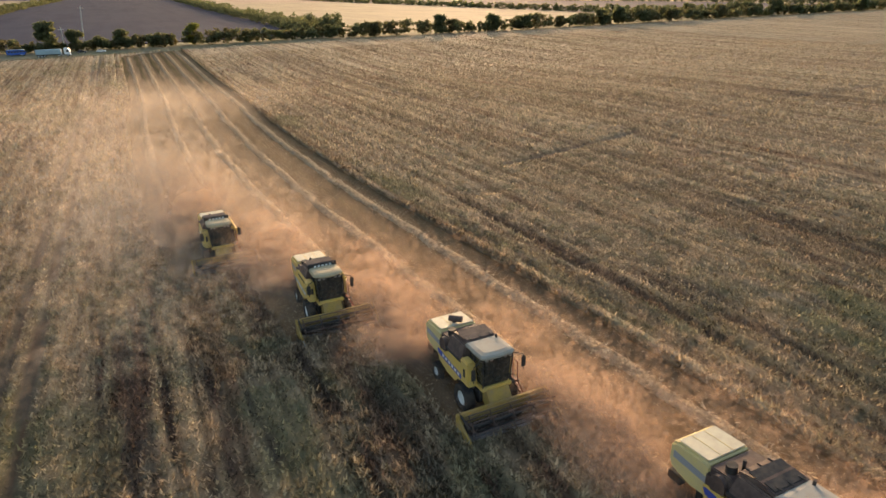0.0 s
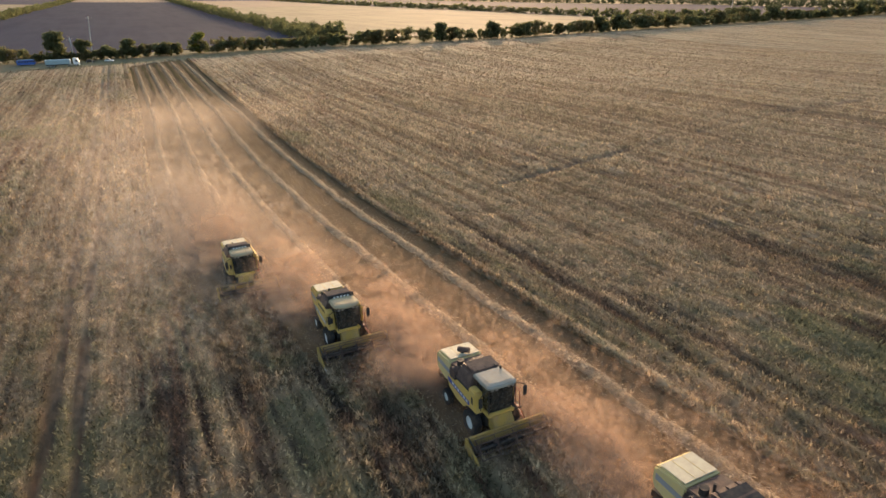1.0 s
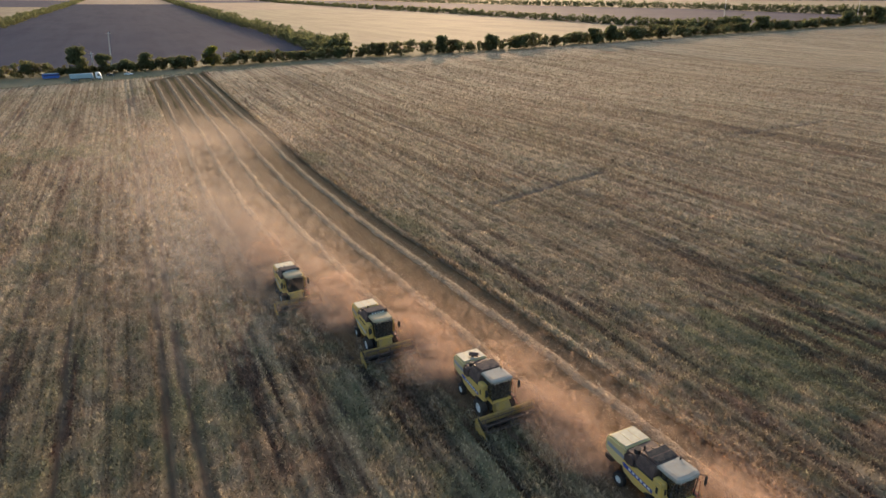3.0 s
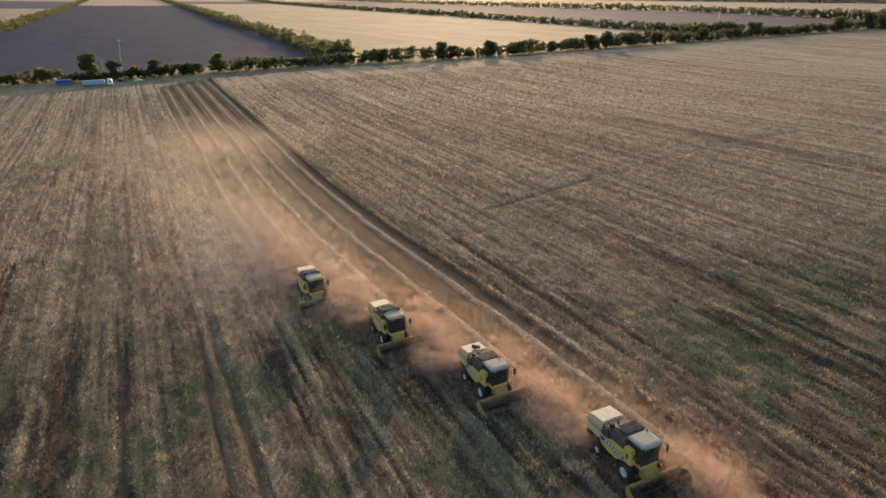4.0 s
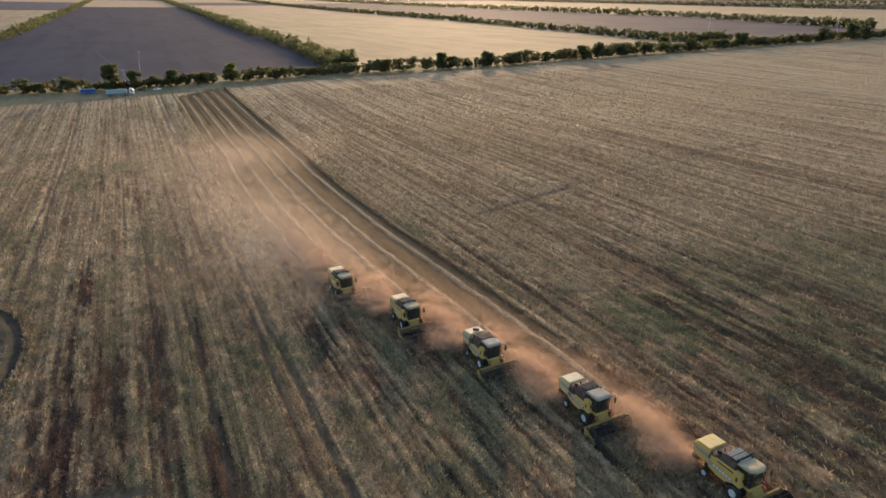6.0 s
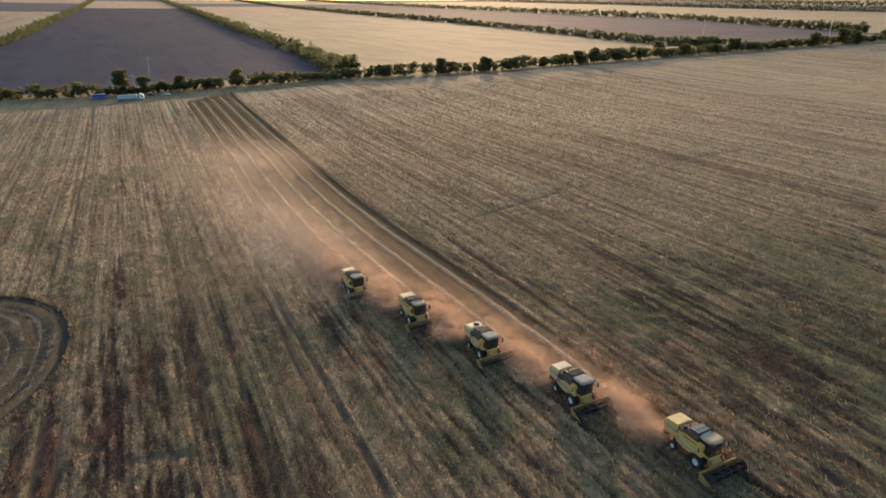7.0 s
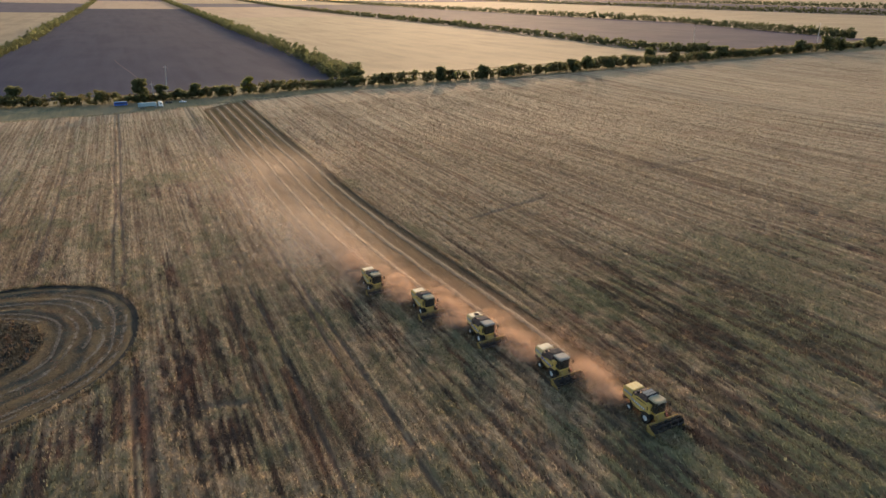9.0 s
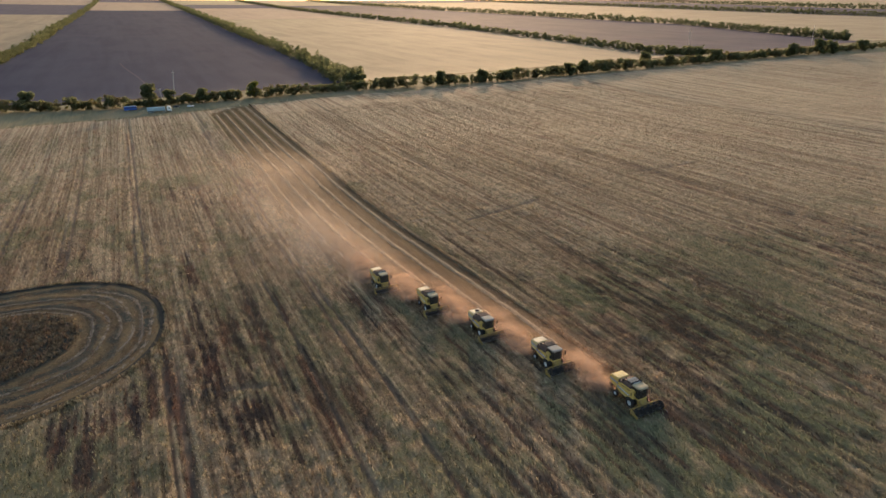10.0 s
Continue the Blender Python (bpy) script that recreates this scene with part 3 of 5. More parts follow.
def build_crop():
    us = spaced((-900, -300, 30), (-300, -130, 3), (-130, -96, 1.2), (-96, 40, 0.6), (40, 130, 1.0), (130, 260, 2.4), (260, 1500, 25))
    us = np.unique(np.round(np.concatenate([us, [-28.0 - 2.9, -2.9 + LANE / 2 + 0.1]]), 3))
    ys = spaced((-400, -110, 10), (-110, 90, 0.85), (90, 180, 1.7), (180, 380, 4))
    U, Y = np.meshgrid(us, ys)
    weight = step(-39, -33, U) * (1 - step(3, 25, U))
    X = U + edge(Y) * weight
    live = standing(X, Y)
    keep = live[:-1, :-1] & live[1:, :-1] & live[:-1, 1:] & live[1:, 1:]
    deep = 0.24 * step(-180, -120, X) * (1 - step(150, 300, X)) * (1 - step(200, 340, Y))
    Z = np.where(live, np.maximum(crop_height(X, Y) - deep, 0.03), 0.02)
    rim = np.zeros_like(live)
    rim[:-1, :-1] |= ~keep
    rim[1:, 1:] |= ~keep
    rim[:-1, 1:] |= ~keep
    rim[1:, :-1] |= ~keep
    Z = np.where(rim, 0.3 * Z, Z)
    fine = (1 - step(110, 240, X)) * (1 - step(150, 300, Y)) * step(-300, -140, X)
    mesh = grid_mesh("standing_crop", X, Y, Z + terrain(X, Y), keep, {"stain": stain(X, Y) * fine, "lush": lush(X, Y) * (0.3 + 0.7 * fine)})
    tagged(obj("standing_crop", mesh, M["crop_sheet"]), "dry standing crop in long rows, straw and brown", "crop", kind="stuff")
    x, y = scatter(-84, 54, -40, 84, 0.33, 61, 0.48)
    apart = np.maximum(np.maximum(-62 - x, x - 30), np.maximum(-20 - y, y - 58))
    near = np.random.RandomState(59).rand(len(x)) > apart / 24
    crop_tufts("crop_plants", x[near], y[near], 0.36, 6, 62, 1.3)
    x, y = scatter(-190, 260, -96, 300, 0.62, 63, 0.9)
    apart = np.maximum(np.maximum(-62 - x, x - 30), np.maximum(-20 - y, y - 58))
    fade = np.clip((y - 90) / 210, 0, 1) + np.clip((x - 60) / 200, 0, 1) + np.clip((-110 - x) / 80, 0, 1)
    rnd = np.random.RandomState(60)
    far = (rnd.rand(len(x)) < apart / 24) & (rnd.rand(len(x)) > np.minimum(fade, 0.68))
    crop_tufts("crop_plants", x[far], y[far], 0.72, 4, 64, 0.35)
    for x0, x1, y0, y1, seed in ((-190, 620, 250, 350, 68), (230, 620, -60, 250, 70)):
        x, y = scatter(x0, x1, y0, y1, 1.3, seed, 2.2)
        crop_tufts("crop_plants", x, y, 0.8, 3, seed + 1, 0.25)
    # the cut edge, thick with stems
    Y, K = np.meshgrid(np.arange(-45, 344, 0.5), np.arange(5), indexing="ij")
    X = edge(Y) + np.array([0.02, 0.10, 0.35, 1.0, 1.7])[K] + 0.06 * lattice(Y / 0.7, K * 1.0, 56)
    Z = np.array([0.0, 0.44, 0.54, 0.46, 0.15])[K] + 0.10 * (lattice(Y / 0.6, K * 1.0, 57) - 0.5) * (K > 0)
    tagged(obj("crop_face", grid_mesh("crop_face", X, Y, Z + terrain(X, Y), None, {"stain": 0 * X, "lush": 0 * X}), M["crop_sheet"]), "steep dry face of the standing crop at the cut edge", "crop", kind="stuff")
    y = np.arange(-45, 344, 0.13)
    x = edge(y) + 0.05 + 0.7 * np.random.RandomState(5).rand(len(y))
    points, px, py = tufts(x, y, 0.6, 4, 65)
    tagged(obj("crop_edge", shards("crop_edge", points, {"stain": 0.1 + 0 * px, "lush": 0 * px}), M["crop_tuft"]), "upright dry stems along the cut edge", "crop", kind="stuff")


def crop_rows():
    """Slabs of crop in front of each header, lowered to stubble as the cutter bar passes."""
    slabs = []
    long = 1.25
    for k in range(5):
        first, last = combine_y(k, 0.0) - REACH, combine_y(k, 10.0) - REACH
        y = first
        while y > last - 1.0:
            us, ys = np.linspace(-LANE / 2 - 0.45, LANE / 2 + 0.45, 12), np.linspace(y - long - 0.2, y, 4)
            U, Y = np.meshgrid(us, ys)
            X = U + lane(k, Y)
            Z = np.maximum(crop_height(X, Y) - 0.24, 0.03)
            rng = np.random.RandomState(int(1000 + 40 * k + y))
            tx, ty = rng.uniform(us[0], us[-1], 75), rng.uniform(ys[0], ys[-1], 75)
            tx = tx + lane(k, ty)
            ob = new("crop_slab")
            ob.location = (0, 0, 0)
            tagged(ob, "strip of dry standing crop before the cutter bar", "crop", "crop strips")
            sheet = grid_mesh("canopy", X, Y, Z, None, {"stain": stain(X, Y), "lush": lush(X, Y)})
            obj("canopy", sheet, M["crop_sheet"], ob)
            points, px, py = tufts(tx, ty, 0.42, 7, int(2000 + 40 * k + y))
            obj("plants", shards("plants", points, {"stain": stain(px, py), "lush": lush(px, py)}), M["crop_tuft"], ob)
            slabs.append((ob, (COMBINES[k][1] - (y - long / 2) - REACH) / SPEED + 4.0))
            y -= long
    return slabs


def windrow(name, xs, ys, width, height, seed, label, straw="straw", loose="straw_loose"):
    """A ridge of loose straw along a line, with strands sticking out."""
    xs, ys = np.asarray(xs), np.asarray(ys)
    tx, ty = np.gradient(xs), np.gradient(ys)
    s = np.hypot(tx, ty)
    nx, ny = -ty / s, tx / s
    across = np.array([-0.5, -0.36, -0.2, 0.0, 0.2, 0.36, 0.5]) * width
    shape = np.array([0, 0.45, 0.85, 1.0, 0.85, 0.45, 0])
    line = np.arange(len(xs)) * s.mean()
    wob = 0.35 * (lattice(line / 4, 0 * xs + seed, 71) - 0.5)
    size = 0.25 + 1.2 * lattice(line / 0.9, 0 * xs + seed * 3.7, 72)
    off = across[None] * (0.8 + 0.4 * lattice(line / 1.7, 0 * xs + 9.1, 73))[:, None] + wob[:, None]
    X, Y = xs[:, None] + nx[:, None] * off, ys[:, None] + ny[:, None] * off
    Z = terrain(X, Y) + 0.02 + height * shape[None] * size[:, None] + 0.10 * height * lattice(X * 3, Y * 3, 74) * (shape > 0)[None]
    ob = tagged(obj(name, grid_mesh(name, X, Y, Z), M[straw]), label, "windrow", "straw windrows")
    rng = np.random.RandomState(seed)
    n = len(xs) * 16
    i = rng.randint(0, len(xs), n)
    o = rng.normal(0, 0.34, n) * width
    px, py = xs[i] + nx[i] * o + rng.uniform(-0.5, 0.5, n) * s[i], ys[i] + ny[i] * o + rng.uniform(-0.5, 0.5, n) * s[i]
    pz = terrain(px, py) + 0.03 + height * np.maximum(0.05, 1 - (o / (0.5 * width)) ** 2) * size[i]
    a = rng.rand(n) * 6.28
    ln, wd = 0.18 + 0.30 * rng.rand(n), 0.04 + 0.07 * rng.rand(n)
    dx, dy, up = np.cos(a), np.sin(a), rng.uniform(0.0, 0.22, n)
    pts = np.stack([np.stack([px - dy * wd, py + dx * wd, pz], -1), np.stack([px + dy * wd, py - dx * wd, pz], -1),
                    np.stack([px + dx * ln, py + dy * ln, pz + up], -1)], 1)
    obj("loose_straw", shards("loose_straw", pts), M[loose], ob)
    return ob


def build_windrows():
    for k in range(5):
        ys = np.arange(combine_y(k, 0.0) + 6.0, 317 + 5.2 * k, 0.7)
        windrow("straw_windrow", lane(k, ys), ys, 1.3, 0.27, 80 + k, "pale fluffy straw windrow on brown stubble")
    # darker olive stubble between the windrows where no dust has settled
    for k in range(6):
        Y, U = np.meshgrid(np.arange(190, 318 + 5 * k, 1.5), np.linspace(-0.5, 0.5, 5), indexing="ij")
        X = lane(0, Y) + LANE * (k - 0.5) + U * (0.3 + 2.0 * lattice(Y / 14, 0 * Y + 5.1 * k, 68)) * step(190, 240, Y) + 0.25
        tagged(obj("stubble_band", grid_mesh("stubble_band", X, Y, terrain(X, Y) + 0.10 + 0.05 * lattice(X, Y / 3, 69)), M["olive_stubble"]), "dark olive stubble band between straw windrows", "stubble", kind="structure")
    # stubble between the windrows
    x, y = scatter(-34, 2, -45, 130, 0.45, 66)
    on = cut_front(x, y)
    for k in range(5):
        on &= ~((np.abs(x - lane(k, y)) < LANE / 2) & (y < combine_y(k, 0.0) - REACH))
    points, px, py = tufts(x[on], y[on], 0.26, 3, 67, -0.08)
    points[:, :, 2] = np.minimum(points[:, :, 2] * 0.4, 0.26)
    tagged(obj("stubble", shards("stubble", points, {"stain": 0.15 + 0 * px, "lush": 0 * px}), M["crop_tuft"]), "short brown stubble between windrows", "stubble", kind="stuff")


def build_loop():
    """The round patch cut earlier, with ring-shaped windrows and a rough middle."""
    def ring(f, a0, a1):
        a = np.linspace(a0, a1, int(42 * (a1 - a0)))
        c, s = np.cos(a), np.sin(a)
        r = f * (1 + 0.012 * np.sin(7 * a + 20 * f)) / (np.abs(c) ** 2.3 + np.abs(s) ** 2.3) ** (1 / 2.3)
        return -113.0 + 36.5 * r * c, 37.5 + 33.5 * r * s
    F, A = np.meshgrid(np.linspace(0.0, 1.0, 130), np.linspace(0, 2 * math.pi, 300), indexing="ij")
    c, s = np.cos(A), np.sin(A)
    r = F / (np.abs(c) ** 2.3 + np.abs(s) ** 2.3) ** (1 / 2.3)
    X, Y = -113.0 + 36.5 * r * c, 37.5 + 33.5 * r * s
    Z = 0.06 + 0.05 * lattice(X / 1.5, Y / 1.5, 75) + 0.10 * np.maximum(0, np.sin(F * 42)) * (F > 0.5)
    bands = np.clip(0.5 + 0.5 * np.sin(F * 46 + 3.5 * lattice(A * 3, F * 4, 79)) + 0.9 * (lattice(A * 7, F * 34, 97) - 0.5) + 0.5 * (lattice(A * 30, F * 60, 98) - 0.5), 0, 1)
    rough = (1 - step(0.42, 0.55, F)) * 0.38 * lattice(X / 1.6, Y / 1.6, 76)
    tagged(obj("cut_patch", grid_mesh("cut_patch", X, Y, Z + rough, None, {"ring": bands}), M["loop"]), "round harvested patch of dark stubble in rings", "stubble patch", kind="structure")
    F, A = np.meshgrid(np.linspace(0.965, 1.008, 4), np.linspace(0, 2 * math.pi, 200), indexing="ij")
    c, s = np.cos(A), np.sin(A)
    r = (F + 0.012 * (lattice(A * 9, 0 * A, 77) - 0.5)) / (np.abs(c) ** 2.3 + np.abs(s) ** 2.3) ** (1 / 2.3)
    X, Y = -113.0 + 36.5 * r * c, 37.5 + 33.5 * r * s
    tagged(obj("bare_ring", grid_mesh("bare_ring", X, Y, 0.22 + 0.04 * lattice(X, Y, 78)), M["ring_soil"]), "dark bare soil ring round the cut patch", "soil", kind="structure")
    for i, (f, w, a0, a1) in enumerate(((0.925, 0.8, -1.9, 0.15), (0.87, 0.5, -1.2, 0.9), (0.80, 0.95, -0.9, 1.0), (0.80, 0.6, 1.5, 4.0), (0.73, 0.5, -0.3, 2.2), (0.66, 0.8, -2.4, 0.5), (0.58, 0.6, -0.8, 1.6), (0.52, 0.8, 0.6, 3.6))):
        windrow("ring_windrow", *ring(f, a0, a1), w, 0.17, 90 + i, "broken greyish straw windrow curving round the cut patch", "ring_straw", "ring_strands")
    # ragged stems leaning over the rim of the patch
    rng = np.random.RandomState(89)
    a = rng.rand(5200) * 6.28
    q = rng.uniform(0.998, 1.04, 5200) / (np.abs(np.cos(a)) ** 2.3 + np.abs(np.sin(a)) ** 2.3) ** (1 / 2.3)
    points, px, py = tufts(-113 + 36.5 * q * np.cos(a), 37.5 + 33.5 * q * np.sin(a), 0.5, 4, 88)
    tagged(obj("patch_edge_plants", shards("patch_edge_plants", points, {"stain": 0.6 * stain(px, py), "lush": lush(px, py)}), M["crop_tuft"]), "ragged dry crop stems round the cut patch", "crop", kind="stuff")
    rng = np.random.RandomState(93)
    a, q = rng.rand(9000) * 6.28, np.sqrt(rng.uniform(0.22, 0.86, 9000))
    r = q / (np.abs(np.cos(a)) ** 2.3 + np.abs(np.sin(a)) ** 2.3) ** (1 / 2.3)
    x, y = -113 + 36.5 * r * np.cos(a), 37.5 + 33.5 * r * np.sin(a)
    points, px, py = tufts(x, y, 0.5, 3, 94, -0.1)
    points[:, :, 2] = np.clip(points[:, :, 2] * 0.45, 0.05, 0.4)
    tagged(obj("ring_stubble", shards("ring_stubble", points, {"stain": 0.55 + 0.45 * lattice(q.repeat(3) * 30, px / 30, 95), "lush": 0.5 * lattice(px / 4, py / 4, 96)}), M["crop_tuft"]),
           "short grey-brown stubble in rings", "stubble", kind="stuff")
    rng = np.random.RandomState(91)
    a, q = rng.rand(2600) * 6.28, np.sqrt(rng.rand(2600)) * 0.5
    x, y = -113 + 36.5 * q * np.cos(a), 37.5 + 33.5 * q * np.sin(a)
    points, px, py = tufts(x, y, 0.8, 4, 92)
    tagged(obj("weed_patch", shards("weed_patch", points, {"stain": 0.7 + 0.3 * stain(px, py), "lush": 0.6 + 0.4 * lush(px, py)}), M["crop_tuft"]),
           "tangled dark weeds left in the middle of the cut patch", "weeds", kind="stuff")


def loop_material():
    n = Nodes("ringed_stubble", 0.95, 0.0, 0.02)
    fine = n.noise(n.place(), 1.8, 6, 0.75)
    broad = n.noise(n.place(0.15, 0.15, 0.15), 1.0, 4)
    base = n.mix(n.ramp(broad, 0.38, 0.62), (0.07, 0.08, 0.066), (0.14, 0.09, 0.048))
    base = n.mix(n.ramp(n.attribute("ring"), 0.25, 0.85, 0.0, 0.8), base, (0.155, 0.118, 0.066))
    base = n.mix(n.ramp(n.attribute("ring"), 0.35, 0.0, 0.0, 0.8), base, (0.042, 0.052, 0.048))
    base = n.mix(n.ramp(fine, 0.45, 0.7, 0.0, 0.6), base, (0.04, 0.036, 0.03))
    n.colour(base).bump(fine, 1.0, 0.15)
    return n.mat


M["loop"] = loop_material()
build_ground()
build_far_fields()
build_crop()
SLABS = crop_rows()
build_windrows()
build_loop()


# ---- combines ----
def tyre_mesh(bm, r, w):
    h = w / 2
    lathe([(-h * 0.72, r * 0.5), (-h, r * 0.64), (-h, r * 0.88), (-h * 0.8, r * 0.96), (0, r * 0.975), (h * 0.8, r * 0.96), (h, r * 0.88), (h, r * 0.64), (h * 0.72, r * 0.5)], 32, bm)
    for i in range(22):
        for side in (-1, 1):
            a = 2 * math.pi * (i + (0.5 if side > 0 else 0)) / 22
            m = Matrix.Rotation(a, 4, "X") @ Matrix.Translation((side * h * 0.48, 0, r * 0.965)) @ Matrix.Rotation(side * 0.7, 4, "Z")
            bmesh.ops.create_cube(bm, size=1, matrix=m @ Matrix.Diagonal((h * 0.95, 0.06, r * 0.07, 1)))
    return bm


def wheel(parent, name, r, w, place, side):
    hub = new(name)
    hub.empty_display_size = 0.2
    hub.parent = parent
    hub.location = place
    part("tyre", tyre_mesh(bmesh.new(), r, w), M["rubber"], hub, "ribbed dusty black tyre")
    h = w / 2 * side
    bm = lathe([(-h * 0.72, r * 0.49), (h * 0.2, r * 0.42), (h * 0.45, r * 0.41), (h * 0.72, r * 0.51), (h * 0.76, r * 0.49), (h * 0.5, r * 0.38), (h * 0.38, r * 0.2), (h * 0.6, r * 0.16), (h * 0.6, 0.001)], 28)
    for i in range(8):
        a = i * math.pi / 4
        y, z = 0.28 * r * math.cos(a), 0.28 * r * math.sin(a)
        tube((h * 0.36, y, z), (h * 0.52, y, z), 0.025, 6, bm)
    part("rim", bm, M["rim"], hub, "pale grey steel rim")
    return hub


def rounded_roof(round_front):
    """Cab roof slab; the round kind has a bowed front edge."""
    bm = bmesh.new()
    outline = [(-0.98, -0.55), (0.98, -0.55), (1.02, 0.55)]
    if round_front:
        outline += [(1.02 * math.cos(a), 0.95 + 0.62 * math.sin(a)) for a in np.linspace(0.1, math.pi - 0.1, 9)]
    else:
        outline += [(1.0, 1.35), (0.8, 1.52), (0.0, 1.60), (-0.8, 1.52), (-1.0, 1.35)]
    outline += [(-1.02, 0.55)]
    rings = []
    for scale, z in ((0.90, 3.38), (1.0, 3.44), (1.0, 3.54), (0.93, 3.63), (0.70, 3.67)):
        rings.append([bm.verts.new((x * scale, 0.45 + (y - 0.45) * scale, z + (0.03 * (y - 0.4)))) for x, y in outline])
    n = len(outline)
    for a, b in zip(rings, rings[1:]):
        for i in range(n):
            j = (i + 1) % n
            bm.faces.new((a[i], a[j], b[j], b[i]))
    bm.faces.new(rings[0][::-1])
    bm.faces.new(rings[-1])
    return bm


def make_combine(style, label, m):
    c = thing("combine_harvester", label, "combine harvester", "combines in echelon", m)
    spin = []
    # chassis and body
    part("chassis", prism([(-4.3, 0.95), (-4.0, 0.75), (-2.2, 0.62), (0.6, 0.62), (0.9, 0.95), (0.9, 1.5), (-4.3, 1.5)], -0.85, 0.85, 0.04), M["black"], c, "dark steel chassis")
    part("body", prism([(-3.6, 1.35), (0.25, 1.25), (0.35, 2.75), (-3.6, 2.75)], -1.22, 1.22, 0.05), M["tank"], c, "dark machine body")
    side_shape = [(-3.55, 2.0), (-3.3, 1.55), (-2.2, 1.32), (-1.15, 1.25), (-0.95, 1.55), (-0.2, 1.80), (0.42, 1.72), (0.46, 2.55), (0.30, 2.72), (-1.9, 2.76), (-2.25, 2.36), (-3.5, 2.30)]
    for x0, x1 in ((-1.40, -1.25), (1.25, 1.40)):
        panel = part("side_panel", prism(side_shape, x0, x1, 0.05), M["yellow"], c, "dusty yellow side panel")
        xs = (x1 + 0.006) if x0 > 0 else (x0 - 0.006)
        xe = xs + (0.012 if x0 > 0 else -0.012)
        band = [(-3.46, 2.20), (-3.30, 1.95), (-0.55, 1.80), (0.38, 1.76), (0.38, 2.0), (-1.6, 2.12), (-3.3, 2.27)]
        part("stripe", prism(band, min(xs, xe), max(xs, xe), 0), M[style["stripe"]], panel, style["stripe"] + " decal stripe")
        for i, y in enumerate(np.linspace(-2.75, -0.75, 6)):
            z = 2.09 - (y + 2.75) * 0.075
            part("marking", block(min(xs, xe) - 0.004, max(xs, xe) + 0.004, y, y + 0.24, z - 0.075, z + 0.075, 0), M["lettering"], panel, "pale marking bar")
        gx = xs
        part("grille", block(min(gx, xe) - 0.012, max(gx, xe) + 0.012, 0.02, 0.24, 2.10, 2.55, 0), M["black"], panel, "dark air grille")
        if style["round"]:
            part("upper_panel", prism([(-3.35, 2.15), (0.30, 2.15), (0.35, 2.80), (-0.20, 2.98), (-3.2, 2.94)], min(x0, x1) - 0.012, max(x0, x1) - 0.03 if x0 > 0 else max(x0, x1) + 0.012, 0.05), M["yellow"], panel, "tall yellow upper side panel")
    # straw hood at the rear
    hood = part("rear_hood", prism([(-5.75, 2.15), (-5.55, 1.75), (-4.4, 1.5), (-3.4, 1.6), (-3.4, 2.98), (-3.7, 3.10), (-5.40, 3.02), (-5.7, 2.84)], -1.2, 1.2, 0.11), M[style["hood"]], c, "rounded rear straw hood")
    # paler colour stands in for sky reflected on the upward face
    part("hood_top", prism([(-5.38, 3.03), (-3.62, 3.105), (-3.64, 3.14), (-5.36, 3.065)], -1.05, 1.05, 0.012), M[style["hood_top"]], hood, "hood top in a paler tone for sky light")
    for x in (-0.35, 0.35):
        part("hood_seam", prism([(-5.36, 3.062), (-3.64, 3.137), (-3.64, 3.150), (-5.36, 3.075)], x - 0.02, x + 0.02, 0), M[style["hood"]], hood)
    for s in (-1, 1):
        part("hood_stripe", prism([(-5.45, 2.30), (-3.5, 2.22), (-3.5, 2.50), (-5.45, 2.62)], min(s * 1.195, s * 1.212), max(s * 1.195, s * 1.212), 0), M["grey"], hood, "grey decal stripe")
    part("straw_spreader", frustum((-1.0, 1.0, -5.9, -5.1, 1.0), (-1.15, 1.15, -5.7, -4.6, 1.55), 0.03), M["black"], c, "dark straw spreader")
    part("rear_axle", tube((-1.0, -3.75, 0.58), (1.0, -3.75, 0.58), 0.11, 10), M["black"], c)
    part("front_axle", tube((-1.0, 0.0, 0.88), (1.0, 0.0, 0.88), 0.17, 10), M["black"], c)
    # engine deck
    deck = part("engine_deck", prism([(-3.45, 2.6), (-2.15, 2.6), (-2.15, 3.0), (-2.5, 3.12), (-3.45, 3.05)], -1.15, 1.15, 0.05), M["tank"], c, "dark engine deck")
    part("air_intake", tube((0.75, -2.75, 3.0), (0.75, -2.75, 3.42), 0.24, 16), M["black"], deck, "round dark intake screen")
    part("rotary_screen", tube((1.10, -2.85, 2.62), (1.36, -2.85, 2.62), 0.42, 20), M["tank"], deck, "round dust screen")
    if style["exhaust"]:
        part("exhaust", tube((0.2, -4.35, 3.32), (-0.35, -3.75, 3.34), 0.17, 12), M["tank"], c, "dark exhaust silencer")
        part("exhaust_mount", block(-0.1, 0.1, -4.2, -4.0, 3.08, 3.27, 0.01), M["black"], c)
    else:
        part("exhaust", tube((0.35, -2.5, 3.1), (0.35, -2.5, 3.62), 0.08, 10), M["black"], c, "dark exhaust pipe")
    # grain tank
    tank = part("grain_tank", frustum((-1.38, 1.38, -2.30, -0.36, 2.70), (-1.04, 1.04, -2.20, -0.42, 3.46), 0.07), M["tank"], c, "dark brown chamfered grain tank")
    part("tank_rim", frustum((-1.42, 1.42, -2.34, -0.33, 2.66), (-1.40, 1.40, -2.34, -0.33, 2.76), 0.02), M["black"], tank, "black tank rim")
    for x0, x1, ya, yb in ((-0.85, 0.85, -1.15, -0.62), (-0.88, 0.88, -1.85, -1.25)):
        part("tank_cover", prism([(ya, 3.66), (yb, 3.60), (yb, 3.65), (ya, 3.71)], x0, x1, 0.012), M[style["cover"]], tank, "tilted tank cover plate")
